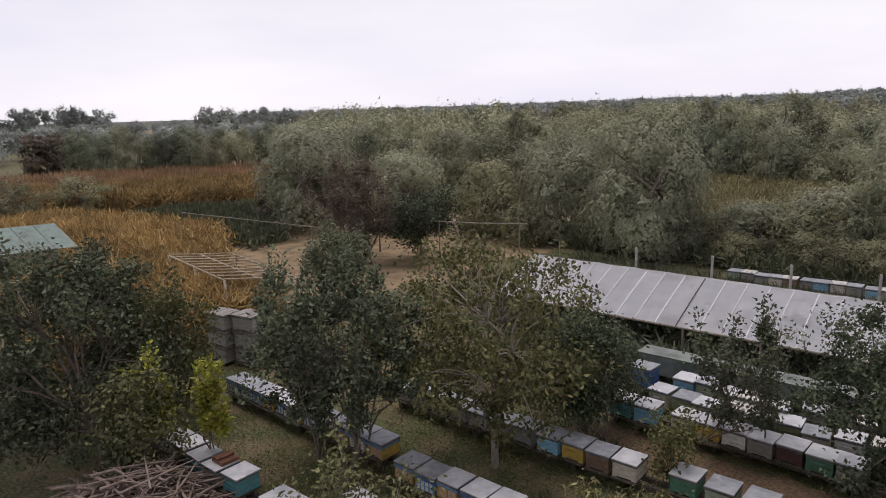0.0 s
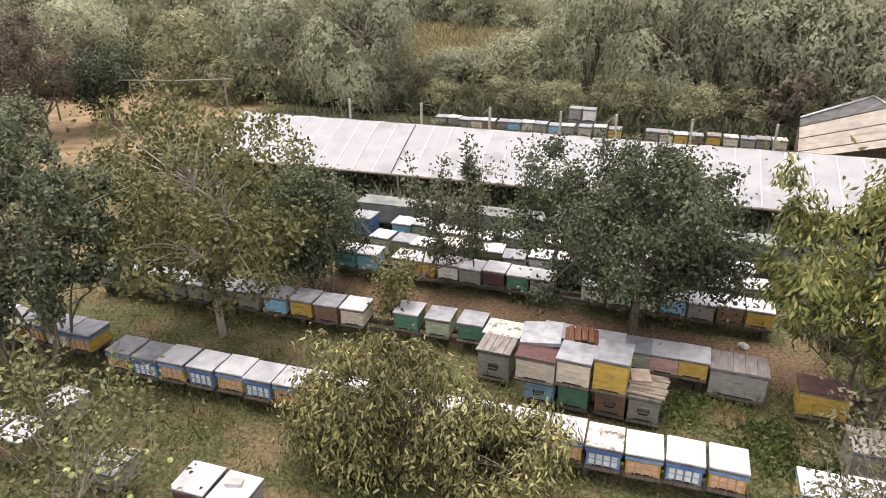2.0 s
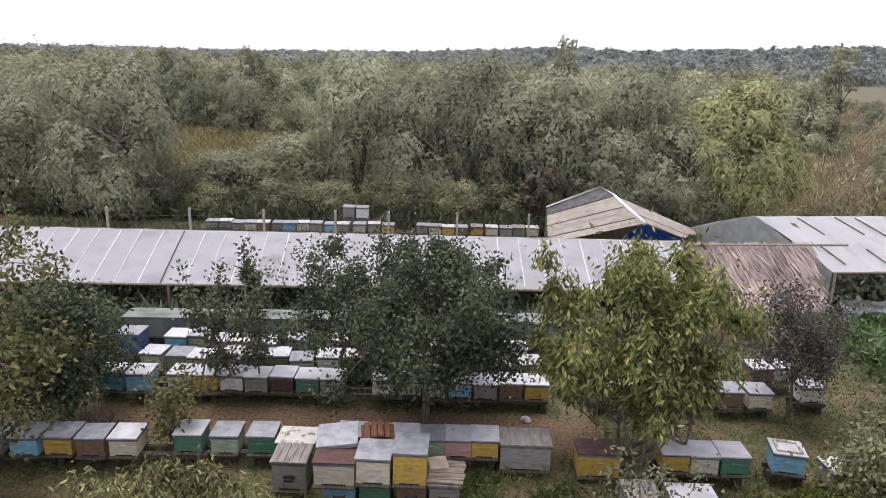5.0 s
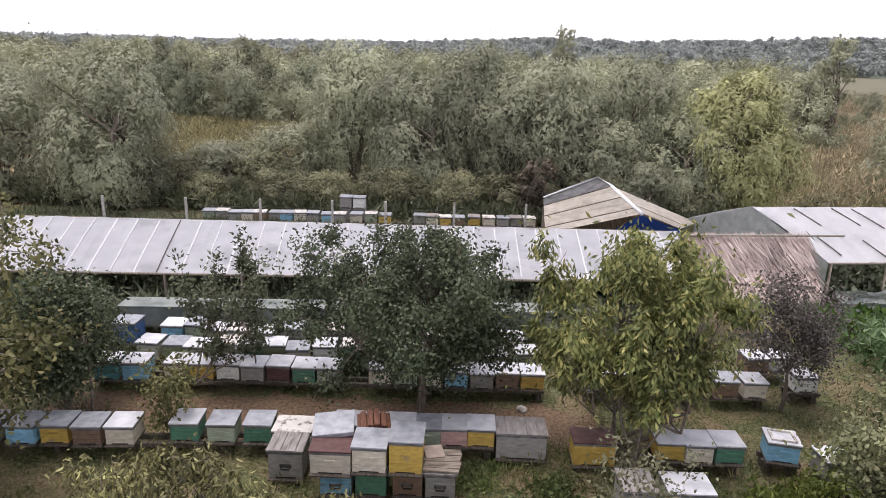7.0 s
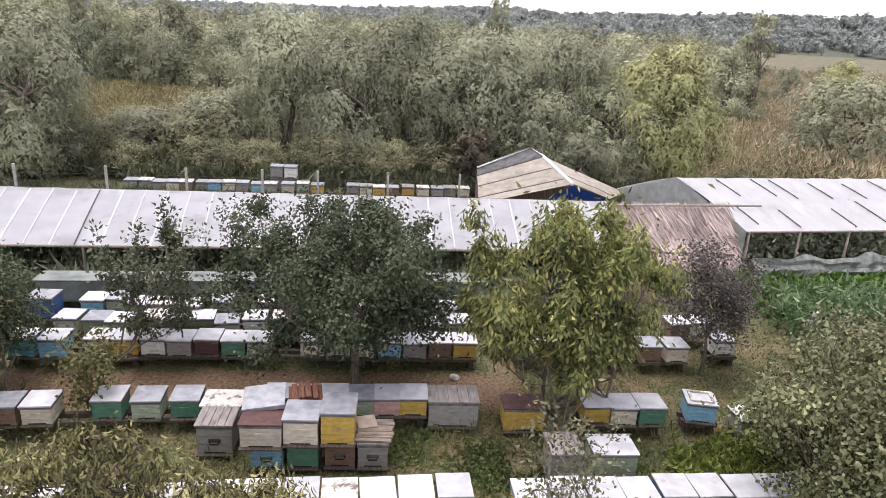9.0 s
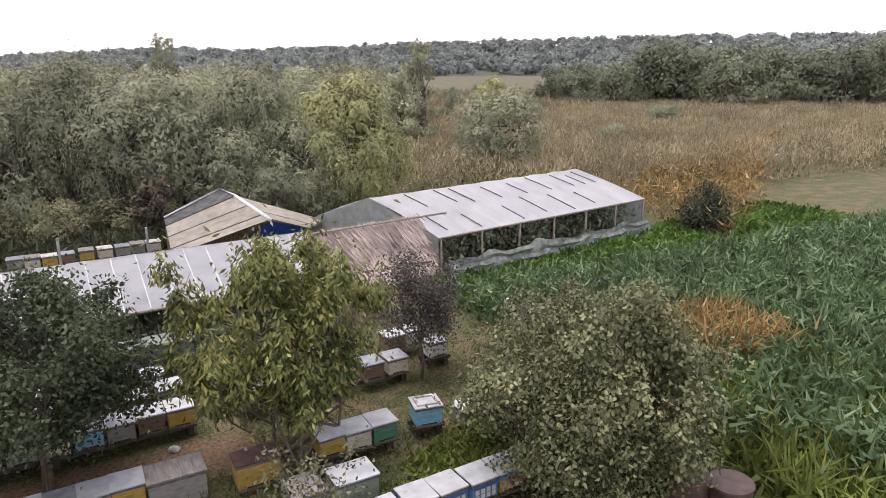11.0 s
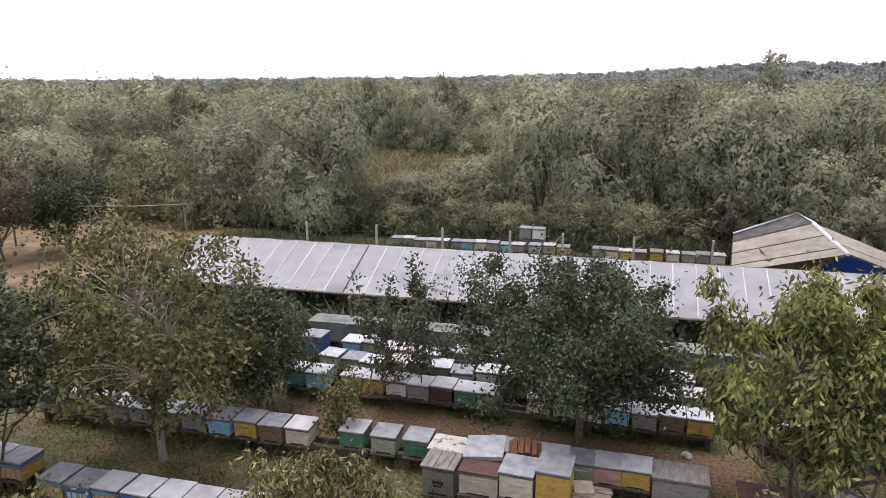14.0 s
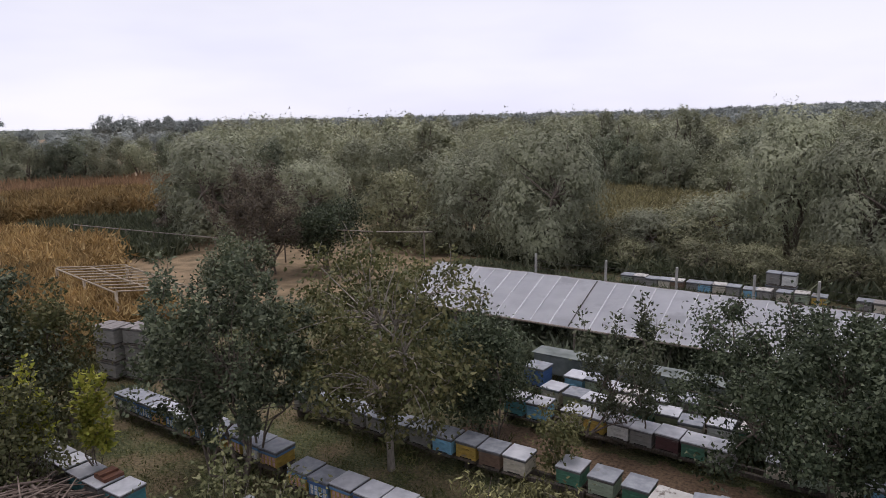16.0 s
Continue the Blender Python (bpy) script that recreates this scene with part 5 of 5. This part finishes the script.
# rounded trees behind the clearing
for i in range(14):
    willow(wr.choice("gfegf"), *at_angle(-34 + 1.6 * i + wr.uniform(-0.4, 0.4), wr.uniform(47, 57)), wr.uniform(0.85, 1.08), wr.uniform(0, 360), wr.uniform(0.85, 1.05))


def far_wood(name, spots, leaf, label, cards, size, seed):
    """Distant wood as one mass of many rounded crowns; spots: x, y, z, height, radius."""
    rng = np.random.default_rng(seed)
    P, D, O, CC, RR = [], [], [], [], []
    for x, y, z, hgt, rad in spots:
        k = 12
        q = in_ball(rng, k, 0.75); q[:, 2] = np.abs(q[:, 2]) * 1.1 - 0.15
        C = np.array([x, y, z + hgt * 0.45]) + q * np.array([rad * 0.68, rad * 0.68, hgt * 0.40])
        r = rad * rng.uniform(0.24, 0.42, k)
        for i in range(k):
            p, g = bough(rng, C[i], np.array([r[i], r[i], r[i] * rng.uniform(0.8, 1.25)]), cards // k, 0.8, 1.1)
            P.append(p); O.append(g + 0.8 * q[i] + np.array([0, 0, 0.2])); D.append(rng.normal(size=g.shape) * 0.5 + g * 0.3)
            p, g = bough(rng, C[i], np.array([r[i]] * 3), max(6, cards // k // 3), 0.4, 0.85)
            CC.append(p); RR.append(g + 0.8 * q[i])
    P, D, O, P2, O2 = [np.concatenate(v) for v in (P, D, O, CC, RR)]
    me = leafy_mass(name, [(P, D, size, size * 0.55, O, 0.22), (P2, rng.normal(size=P2.shape), size * 1.6, size * 1.2, O2, 0.18)], rng)
    ob = part(name, me, LEAF[leaf], None)
    return tagged(ob, label, "wood", kind="stuff")


rw = random.Random(5)
mid_spots, far_spots, hill_spots, left_spots = [], [], [], []
for i in range(230):
    x, y = at_angle(rw.uniform(-60, 24), rw.uniform(60, 100))
    mid_spots.append((x, y, 0.0, rw.uniform(4.8, 7.9), rw.uniform(1.9, 3.3)))
for i in range(250):
    x, y = at_angle(rw.uniform(-58, 22), rw.uniform(105, 165))
    far_spots.append((x, y, 0.0, rw.uniform(5.5, 8.6), rw.uniform(2.6, 4.4)))
for i in range(2600):
    a, r = rw.uniform(-62, 78), 455 + 265 * rw.uniform(0, 1) ** 0.9
    x, y = at_angle(a, r)
    hill_spots.append((x, y, ridge_height(a, r) - 0.5, rw.uniform(7.0, 10.5), rw.uniform(5.5, 8.0)))
for a, r, hh in ((-78, 260, 17), (-76.5, 262, 19), (-75.5, 258, 18), (-74, 266, 19), (-72.8, 260, 15), (-71.5, 265, 9), (-65.8, 260, 17), (-64.6, 262, 16), (-63.4, 262, 15), (-61.6, 266, 15), (-69, 300, 8), (-67.6, 300, 9),
                 (-59.5, 262, 14), (-58, 260, 14), (-80, 262, 15), (-82, 262, 12)):
    x, y = at_angle(a, r)
    for j in range(4):
        left_spots.append((x + rw.uniform(-4, 4), y + rw.uniform(-4, 4), 0.0, hh * rw.uniform(0.55, 0.80), rw.uniform(2.4, 4.0)))
for i in range(60):
    x, y = at_angle(rw.uniform(-84, -56), rw.uniform(120, 300))
    left_spots.append((x, y, 0.0, rw.uniform(3.5, 6.0), rw.uniform(3, 5)))
far_wood("mid_wood", mid_spots, "far_wood", "thick green willow wood", 520, 0.28, 1)
far_wood("far_wood", far_spots, "far_wood", "continuous far green wood", 300, 0.45, 2)
far_wood("hill_wood", hill_spots, "far_hill", "horizon wood with haze put into its bluish green colour", 84, 1.9, 3)
far_wood("far_grove", left_spots, "far_hill", "distant groves of tall trees, haze put into their colour", 380, 0.65, 4)


# ---- fields ----
def blades(name, places, leaf, label, hgt, width, per, seed, spread=0.12, lean=0.35, category="plants", blade=0.55):
    rng = np.random.default_rng(seed)
    places = np.asarray(places, float)
    P = np.repeat(places, per, 0) + np.concatenate([rng.normal(size=(len(places) * per, 2)) * spread, np.zeros((len(places) * per, 1))], 1)
    P[:, 2] = rng.uniform(0, 1, len(P)) ** (1.5 if blade > 0.5 else 0.9) * hgt * (1.2 - blade)
    D = rng.normal(size=(len(P), 3)) * lean; D[:, 2] += 1.0
    me = leaves_mesh(name, P, D, hgt * blade, width * 1.2, rng, tri=True)
    ob = part(name, me, LEAF[leaf], None)
    return tagged(ob, label, category, kind="stuff")


def scatter(n, seed, test, x0, y0, x1, y1):
    rng = np.random.default_rng(seed)
    p = np.stack([rng.uniform(x0, x1, n), rng.uniform(y0, y1, n), np.zeros(n)], 1)
    return p[[bool(test(a, b)) for a, b, _ in p]]


def polar(x, y):
    return math.degrees(math.atan2(x, y)), math.hypot(x, y)


blades("dry_maize_field", scatter(5200, 1, lambda x, y: -82 < polar(x, y)[0] < -61 and 50 < polar(x, y)[1] < 62, -66, 6, -40, 32), "dry_corn", "field of dry tan maize stalks", 1.6, 0.09, 22, 1, 0.3, 0.8, blade=0.3)
blades("far_reed_field", scatter(4000, 2, lambda x, y: -82 < polar(x, y)[0] < -60 and 62 < polar(x, y)[1] < 84, -86, 8, -50, 44), "red_field", "reddish dry field before the far bushes", 1.3, 0.10, 10, 2, 0.35, 0.3)
blades("pale_maize_field", scatter(5200, 23, lambda x, y: -83 < polar(x, y)[0] < -66 and 25 < polar(x, y)[1] < 47 - 1.1 * max(0, polar(x, y)[0] + 77), -50, 3, -22, 20), "dry_corn", "field of pale dry maize with broken tops", 1.35, 0.07, 22, 23, 0.28, 0.9, blade=0.3)
blades("near_maize", scatter(1300, 21, lambda x, y: y < 9.6 + (-x - 17.7) * 0.09, -26, 3.5, -17.8, 9.8), "dry_corn", "dry maize growing round the trellis", 1.3, 0.055, 24, 21, 0.22, 0.9, blade=0.3)
blades("weed_strip", scatter(1500, 3, lambda x, y: -72 < polar(x, y)[0] < -61 and 48 - 1.1 * max(0, polar(x, y)[0] + 77) < polar(x, y)[1] < 49, -46, 12, -30, 24), "pear", "green weeds between the dry fields", 0.9, 0.09, 18, 3, 0.3, 0.8)
blades("reed_bed", scatter(9500, 4, lambda x, y: polar(x, y)[0] > 19 and polar(x, y)[1] > 31 and not (x < 14 and y < 31), 8, 24, 90, 95), "reed", "tan dry reed bed", 1.7, 0.055, 30, 4, 0.5, 0.55, blade=0.24)
blades("reed_bed_weeds", scatter(1500, 24, lambda x, y: polar(x, y)[0] > 19 and polar(x, y)[1] > 31 and noise.noise((x * 0.12, y * 0.12, 5)) > 0.0, 8, 24, 70, 70), "brown_bush", "olive weeds in patches among the reeds", 1.5, 0.10, 20, 24, 0.6, 0.8)
blades("far_reed_bed", scatter(5200, 27, lambda x, y: polar(x, y)[0] > 19 and 92 < polar(x, y)[1] < 175, 30, 40, 140, 165), "reed", "far dry reeds on the plain", 1.2, 0.16, 6, 27, 0.8, 0.4)
blades("orange_maize", scatter(1500, 25, lambda x, y: 0.72 * (x - 20) + 16.5 < y < 25.5 + 0.5 * (x - 25.4), 19.5, 16, 52, 42), "dry_corn", "dry orange-yellow maize beyond the open greenhouse", 1.5, 0.07, 34, 25, 0.35, 1.1, blade=0.26)
blades("reed_clearing", scatter(3200, 5, lambda x, y: -31 < polar(x, y)[0] < -13 and 31 < polar(x, y)[1] < 54, -28, 27, -7, 53), "khaki_weed", "brownish clearing of tall weeds", 1.6, 0.06, 24, 5, 0.35, 0.9, blade=0.25)
blades("vegetable_patch", scatter(1500, 6, lambda x, y: y < 17.3 + 0.2 * (x - 9.5) and y > 14.6 - 0.05 * (x - 9) and x > 8.6, 8, 13, 27, 21), "vegetable", "low green vegetable plants", 0.34, 0.16, 40, 6, 0.26, 1.8)
blades("green_maize_rows", scatter(1500, 7, lambda x, y: x > 8.2 and y < 14.9 and y > 4.5 and x - 7.5 > (9.5 - y) * 0.4, 7.5, 4, 28, 15), "maize", "green maize with arching pale leaves", 1.0, 0.06, 44, 7, 0.2, 1.5, blade=0.32)
blades("dry_stalks", scatter(120, 8, lambda x, y: True, 10.2, 8.6, 12.8, 10.6), "dry_corn", "patch of dry orange stalks", 1.1, 0.045, 40, 8, 0.22, 1.0, blade=0.35)
blades("garden_weeds", scatter(420, 22, lambda x, y: x > 8.0 + (9 - y) * 0.1, 7.8, 4.0, 14, 8.6), "bush_green", "rank yellow-green weeds at the garden edge", 0.8, 0.06, 30, 22, 0.22, 1.1)
blades("greenhouse_plants", scatter(700, 9, lambda x, y: 14.3 < y - 0.1 * x < 17.5, -13, 12.5, 5, 18.5), "dark_willow", "dark green plants under the long greenhouse roof", 0.9, 0.12, 14, 9, 0.2, 0.8)
blades("greenhouse_plants", scatter(800, 26, lambda x, y: 0.15 < y - (13.35 + 0.1183 * (x + 13.5)) < 1.3, -13, 12.5, 5, 18), "pear", "tall green plants along the open side of the long greenhouse", 1.1, 0.075, 40, 26, 0.2, 1.2, blade=0.14)
blades("greenhouse_vines", scatter(500, 10, lambda x, y: 17.6 < y - 0.2 * (x - 9) < 21, 8.5, 17.5, 18, 23.5), "dark_willow", "dark green vines in the open greenhouse", 1.2, 0.10, 60, 10, 0.28, 1.2, blade=0.13)
blades("fence_weeds", scatter(900, 11, lambda x, y: True, -17, 20.6, 2.5, 22.8), "pear", "weeds along the wire fence", 0.5, 0.05, 18, 11, 0.25, 0.8)
blades("fence_weeds", scatter(900, 12, lambda x, y: True, -26, 24.8, 9, 27.0), "pear", "rank weeds at the edge of the wood", 0.8, 0.10, 16, 12, 0.3, 0.9)
grass_p = scatter(11500, 13, lambda x, y: not (9.95 < y - 0.06 * x < 11.1 and -7 < x < 2), -19, 2.5, 9, 14)
blades("grass", grass_p, "grass", "short dry and green grass tufts", 0.13, 0.012, 13, 13, 0.11, 0.8, "grass")
blades("tall_grass", scatter(900, 14, lambda x, y: noise.noise((x * 0.7, y * 0.7, 3)) > 0.05, -9, 5, 8, 10), "grass", "longer weeds round the trees and boxes", 0.32, 0.02, 12, 14, 0.12, 0.6, "grass")
blades("clover_patch", scatter(380, 28, lambda x, y: noise.noise((x * 1.3, y * 1.3, 7)) > -0.12, -0.1, 7.75, 3.6, 9.1), "clover", "low bright green clover and weeds", 0.13, 0.05, 22, 28, 0.12, 1.6, "grass")
blades("weeds", scatter(300, 15, lambda x, y: True, 4.3, 8.1, 8, 9.1), "bush_green", "leafy green weeds", 0.22, 0.06, 26, 15, 0.18, 1.4)

# ---- trellis of thin poles by the dry maize ----
trellis = thing("pole_trellis", pose(0, 0, 0), "flat trellis of thin pale poles on posts", "trellis")
ta, tb, tc, td = Vector((-24.2, 8.67, 1.5)), Vector((-22.63, 10.35, 1.5)), Vector((-17.71, 9.95, 1.5)), Vector((-18.99, 8.29, 1.5))
for p in (ta, tb, tc, td, ta.lerp(td, 0.5), tb.lerp(tc, 0.5)):
    part("post", tubes_mesh("post", [([(p.x, p.y, -0.05), (p.x, p.y, 1.52)], [0.05, 0.045])], 7), POLE, trellis)
for i in range(10):
    p, q = ta.lerp(td, i / 9) + Vector((0, 0, 0.05)), tb.lerp(tc, i / 9) + Vector((0, 0, 0.05))
    part("pole", tubes_mesh("pole", [([p, p.lerp(q, 0.5) - Vector((0, 0, 0.02)), q], [0.024, 0.021, 0.017])], 6), POLE, trellis)
for i in range(3):
    p, q = ta.lerp(tb, i / 2), td.lerp(tc, i / 2)
    part("crossbar", tubes_mesh("crossbar", [([p, q], [0.032, 0.03])], 6), POLE, trellis)

# ---- brush pile with a plank ----
brush = thing("brush_pile", pose(-10.05, 2.6, 0), "heap of cut dead branches on the grass", "brush pile")
rb_ = np.random.default_rng(9)
limbs = []
for i in range(560):
    a = rb_.uniform(0, 2 * math.pi)
    rr = rb_.uniform(0, 1) ** 0.5
    cx, cy = rr * 2.1 * math.cos(a), rr * 1.25 * math.sin(a)
    cz = 0.03 + max(0.0, 1 - rr) * 1.15 * rb_.uniform(0.3, 1)
    th = rb_.uniform(0, math.pi); L = rb_.uniform(0.45, 1.5)
    dv = np.array([math.cos(th) * L, math.sin(th) * L, rb_.normal() * 0.14])
    p0, p1 = np.array([cx, cy, cz]) - dv / 2, np.array([cx, cy, cz]) + dv / 2
    p0[2], p1[2] = max(p0[2], 0.02), max(p1[2], 0.02)
    r0 = rb_.uniform(0.012, 0.034)
    limbs.append((limb_path(p0, p1, rb_, 0.05, 4), [r0, r0 * 0.85, r0 * 0.7, r0 * 0.4]))
for lb in limbs[:220]:
    part("stick", tubes_mesh("stick", [lb], 5), DEAD_WOOD, brush)
tagged(part("twig_mass", tubes_mesh("twig_mass", limbs[220:], 5), DEAD_WOOD, brush), kind="stuff")
plank = thing("plank", pose(-8.2, 2.8, 0.66, 4, 0, 40), "rough brown plank lying on the brush pile", "plank")
part("board", boxes((-0.8, -0.09, 0, 0.8, 0.09, 0.05), bev=0.008), RED_WOOD, plank)

# teal roof corner beyond the left trees
hut = thing("hut", pose(0, 0, 0), "small hut with a pale teal sheet roof", "hut")
HA, HB = Vector((-29.3, 6.3, 2.5)), Vector((-29.9, 2.6, 2.5))
for sx, n_ in ((1.7, "roof_sheet"), (-1.7, "roof_sheet")):
    for k in range(5):
        a_, b_ = HA.lerp(HB, k / 5 + 0.003), HA.lerp(HB, (k + 1) / 5 - 0.003)
        sheet(n_, (a_, b_, b_ + Vector((sx, 0.3 * sx / 1.7, -0.75)), a_ + Vector((sx, 0.3 * sx / 1.7, -0.75))), TEAL_ROOF, hut, 0.03)
part("wall", boxes((-1.45, -3.4, 0, 1.45, -0.15, 1.85), bev=0.02), OLD_WOOD, hut).matrix_basis = pose(-29.3, 6.3, 0, 0, 0, -9.2)

# low rail fence before the dry ground
rail = thing("rail_fence", pose(0, 0, 0), "thin grey rail fence along the dry plot", "fence")
for i in range(9):
    x, y = -40 + 2.2 * i, 15.6 + 0.42 * i
    part("post", tubes_mesh("post", [([(x, y, -0.05), (x, y, 0.9)], [0.04, 0.035])], 6), BARK, rail)
part("rail", tubes_mesh("rail", [([(-40, 15.6, 0.85), (-22.4, 18.96, 0.85)], [0.03, 0.03])], 5), PALE_BARK, rail)

# drying rail beyond the old plum tree
rack = thing("drying_rail", pose(0, 0, 0), "thin pale rail on two posts in the dry plot", "rail")
for p in ((-20.0, 18.1), (-17.0, 19.6)):
    part("post", tubes_mesh("post", [([(p[0], p[1], -0.05), (p[0], p[1], 2.0)], [0.03, 0.025])], 6), BARK, rack)
part("rail", tubes_mesh("rail", [([(-20.3, 17.95, 1.97), (-18.5, 18.85, 1.93), (-16.7, 19.75, 1.97)], [0.025] * 3)], 5), PALE_BARK, rack)

for x, y, hh in ((8.35, 12.75, 0.95), (8.05, 7.0, 1.1)):
    t = thing("garden_stake", pose(x, y, 0, 2, 1, 10), "short grey concrete stake in the garden", "stake", "garden stakes")
    part("shaft", boxes((-0.05, -0.04, -0.1, 0.05, 0.04, hh), bev=0.01), CONCRETE, t)

# wooden feeder frame on the lid of the single blue hive
tray = thing("feeder_frame", pose(4.87, 9.68, 0.588, 0, 0, -8), "flat wooden frame lying on a white hive lid", "wooden frame")
for r in ((-0.19, -0.17, 0, 0.19, -0.13, 0.03), (-0.19, 0.13, 0, 0.19, 0.17, 0.03), (-0.19, -0.128, 0, -0.15, 0.128, 0.03), (0.15, -0.128, 0, 0.19, 0.128, 0.03)):
    part("bar", boxes(r, bev=0.004), ROOF["speckled"], tray)
# a pale stone on the bare soil
stone = thing("stone", pose(0.89, 11.0, 0.03, 0, 0, 30), "pale rounded stone on bare soil", "stone")
sb = bmesh.new()
bmesh.ops.create_icosphere(sb, subdivisions=2, radius=0.10)
for v in sb.verts:
    v.co *= 1 + 0.25 * noise.noise(v.co * 9)
    v.co.z *= 0.7
part("rock", sb, CONCRETE, stone)

# brown barrels under the broad apple tree
RUST_BARREL = surface("brown_painted_steel", (0.075, 0.045, 0.04), (0.13, 0.08, 0.07), 7, 0.5, 0.1, 0.2, stain=(0.20, 0.12, 0.08), stain_scale=4)
for x, y, hh in ((6.88, 5.72, 0.88), (7.28, 5.36, 0.84)):
    t = thing("barrel", pose(x, y, 0, 0, 0, 40 * x), "dark brown steel barrel standing in weeds", "barrel", "barrels")
    prof = [(0.27, 0.0), (0.285, 0.02), (0.28, 0.28), (0.295, 0.30), (0.28, 0.32), (0.28, 0.56), (0.295, 0.58), (0.28, 0.60), (0.285, hh - 0.02)]
    v, f = [], []
    for k, (r_, z_) in enumerate(prof):
        v += [(r_ * math.cos(2 * math.pi * i / 28), r_ * math.sin(2 * math.pi * i / 28), z_) for i in range(28)]
        if k:
            f += [((k - 1) * 28 + i, (k - 1) * 28 + (i + 1) % 28, k * 28 + (i + 1) % 28, k * 28 + i) for i in range(28)]
    me = bpy.data.meshes.new("body"); me.from_pydata(v, [], f)
    part("body", me, RUST_BARREL, t)
    lb = bmesh.new()
    bmesh.ops.create_cone(lb, cap_ends=True, segments=28, radius1=0.30, radius2=0.295, depth=0.03, matrix=Matrix.Translation((0, 0, hh)))
    part("lid", lb, RUST_BARREL, t, "flat brown lid")

# strip of crumpled white film between vegetables and maize
strip = thing("film_strip", pose(0, 0, 0), "crumpled pale film strip lying between crop rows", "plastic film")
bm = bmesh.new()
rows_ = []
for i in range(101):
    u = i / 100
    x, y = 10.6 + 7.4 * u, 14.25 + 0.05 * math.sin(9 * u)
    rows_.append([bm.verts.new((x + 0.05 * math.sin(23 * u + 2 * k), y - 0.16 + 0.08 * k, 0.30 + 0.13 * math.sin(math.pi * k / 4) + 0.07 * math.sin(37 * u + k) * math.sin(11 * u + 2 * k) + 0.10 * u)) for k in range(5)])
for i in range(100):
    for k in range(4):
        bm.faces.new((rows_[i][k], rows_[i + 1][k], rows_[i + 1][k + 1], rows_[i][k + 1]))
bmesh.ops.solidify(bm, geom=bm.faces[:], thickness=0.006)
part("sheet", bm, END_FILM, strip)

# block that weighs down a lid in the nearest row
block = thing("brick", pose(-4.42, 4.50, 0.568, 0, 0, 20), "pale brick weighing down a white hive lid", "brick")
part("clay", boxes((-0.10, -0.055, 0, 0.10, 0.055, 0.06), bev=0.006), CONCRETE, block)

# pale apples on the young tree
APPLE_SKIN = surface("green_yellow_apple", (0.34, 0.40, 0.14), (0.50, 0.52, 0.24), 20, 0.4, 0, 0.05)
ra_ = random.Random(41)
for i in range(14):
    t = thing("apple", pose(-6.0 + ra_.uniform(-1.1, 1.3), 3.85 + ra_.uniform(-0.7, 0.5), ra_.uniform(0.7, 1.7)), "small pale green apple hanging on a young tree", "apple", "apples on the young tree")
    ab = bmesh.new()
    bmesh.ops.create_uvsphere(ab, u_segments=10, v_segments=7, radius=0.034)
    for v in ab.verts:
        v.co.z *= 0.9 - 0.25 * max(0.0, 1 - math.hypot(v.co.x, v.co.y) / 0.02)
    part("fruit", ab, APPLE_SKIN, t)
    part("stalk", tubes_mesh("stalk", [([(0, 0, 0.02), (0.004, 0, 0.06)], [0.003, 0.002])], 4), BARK, t)
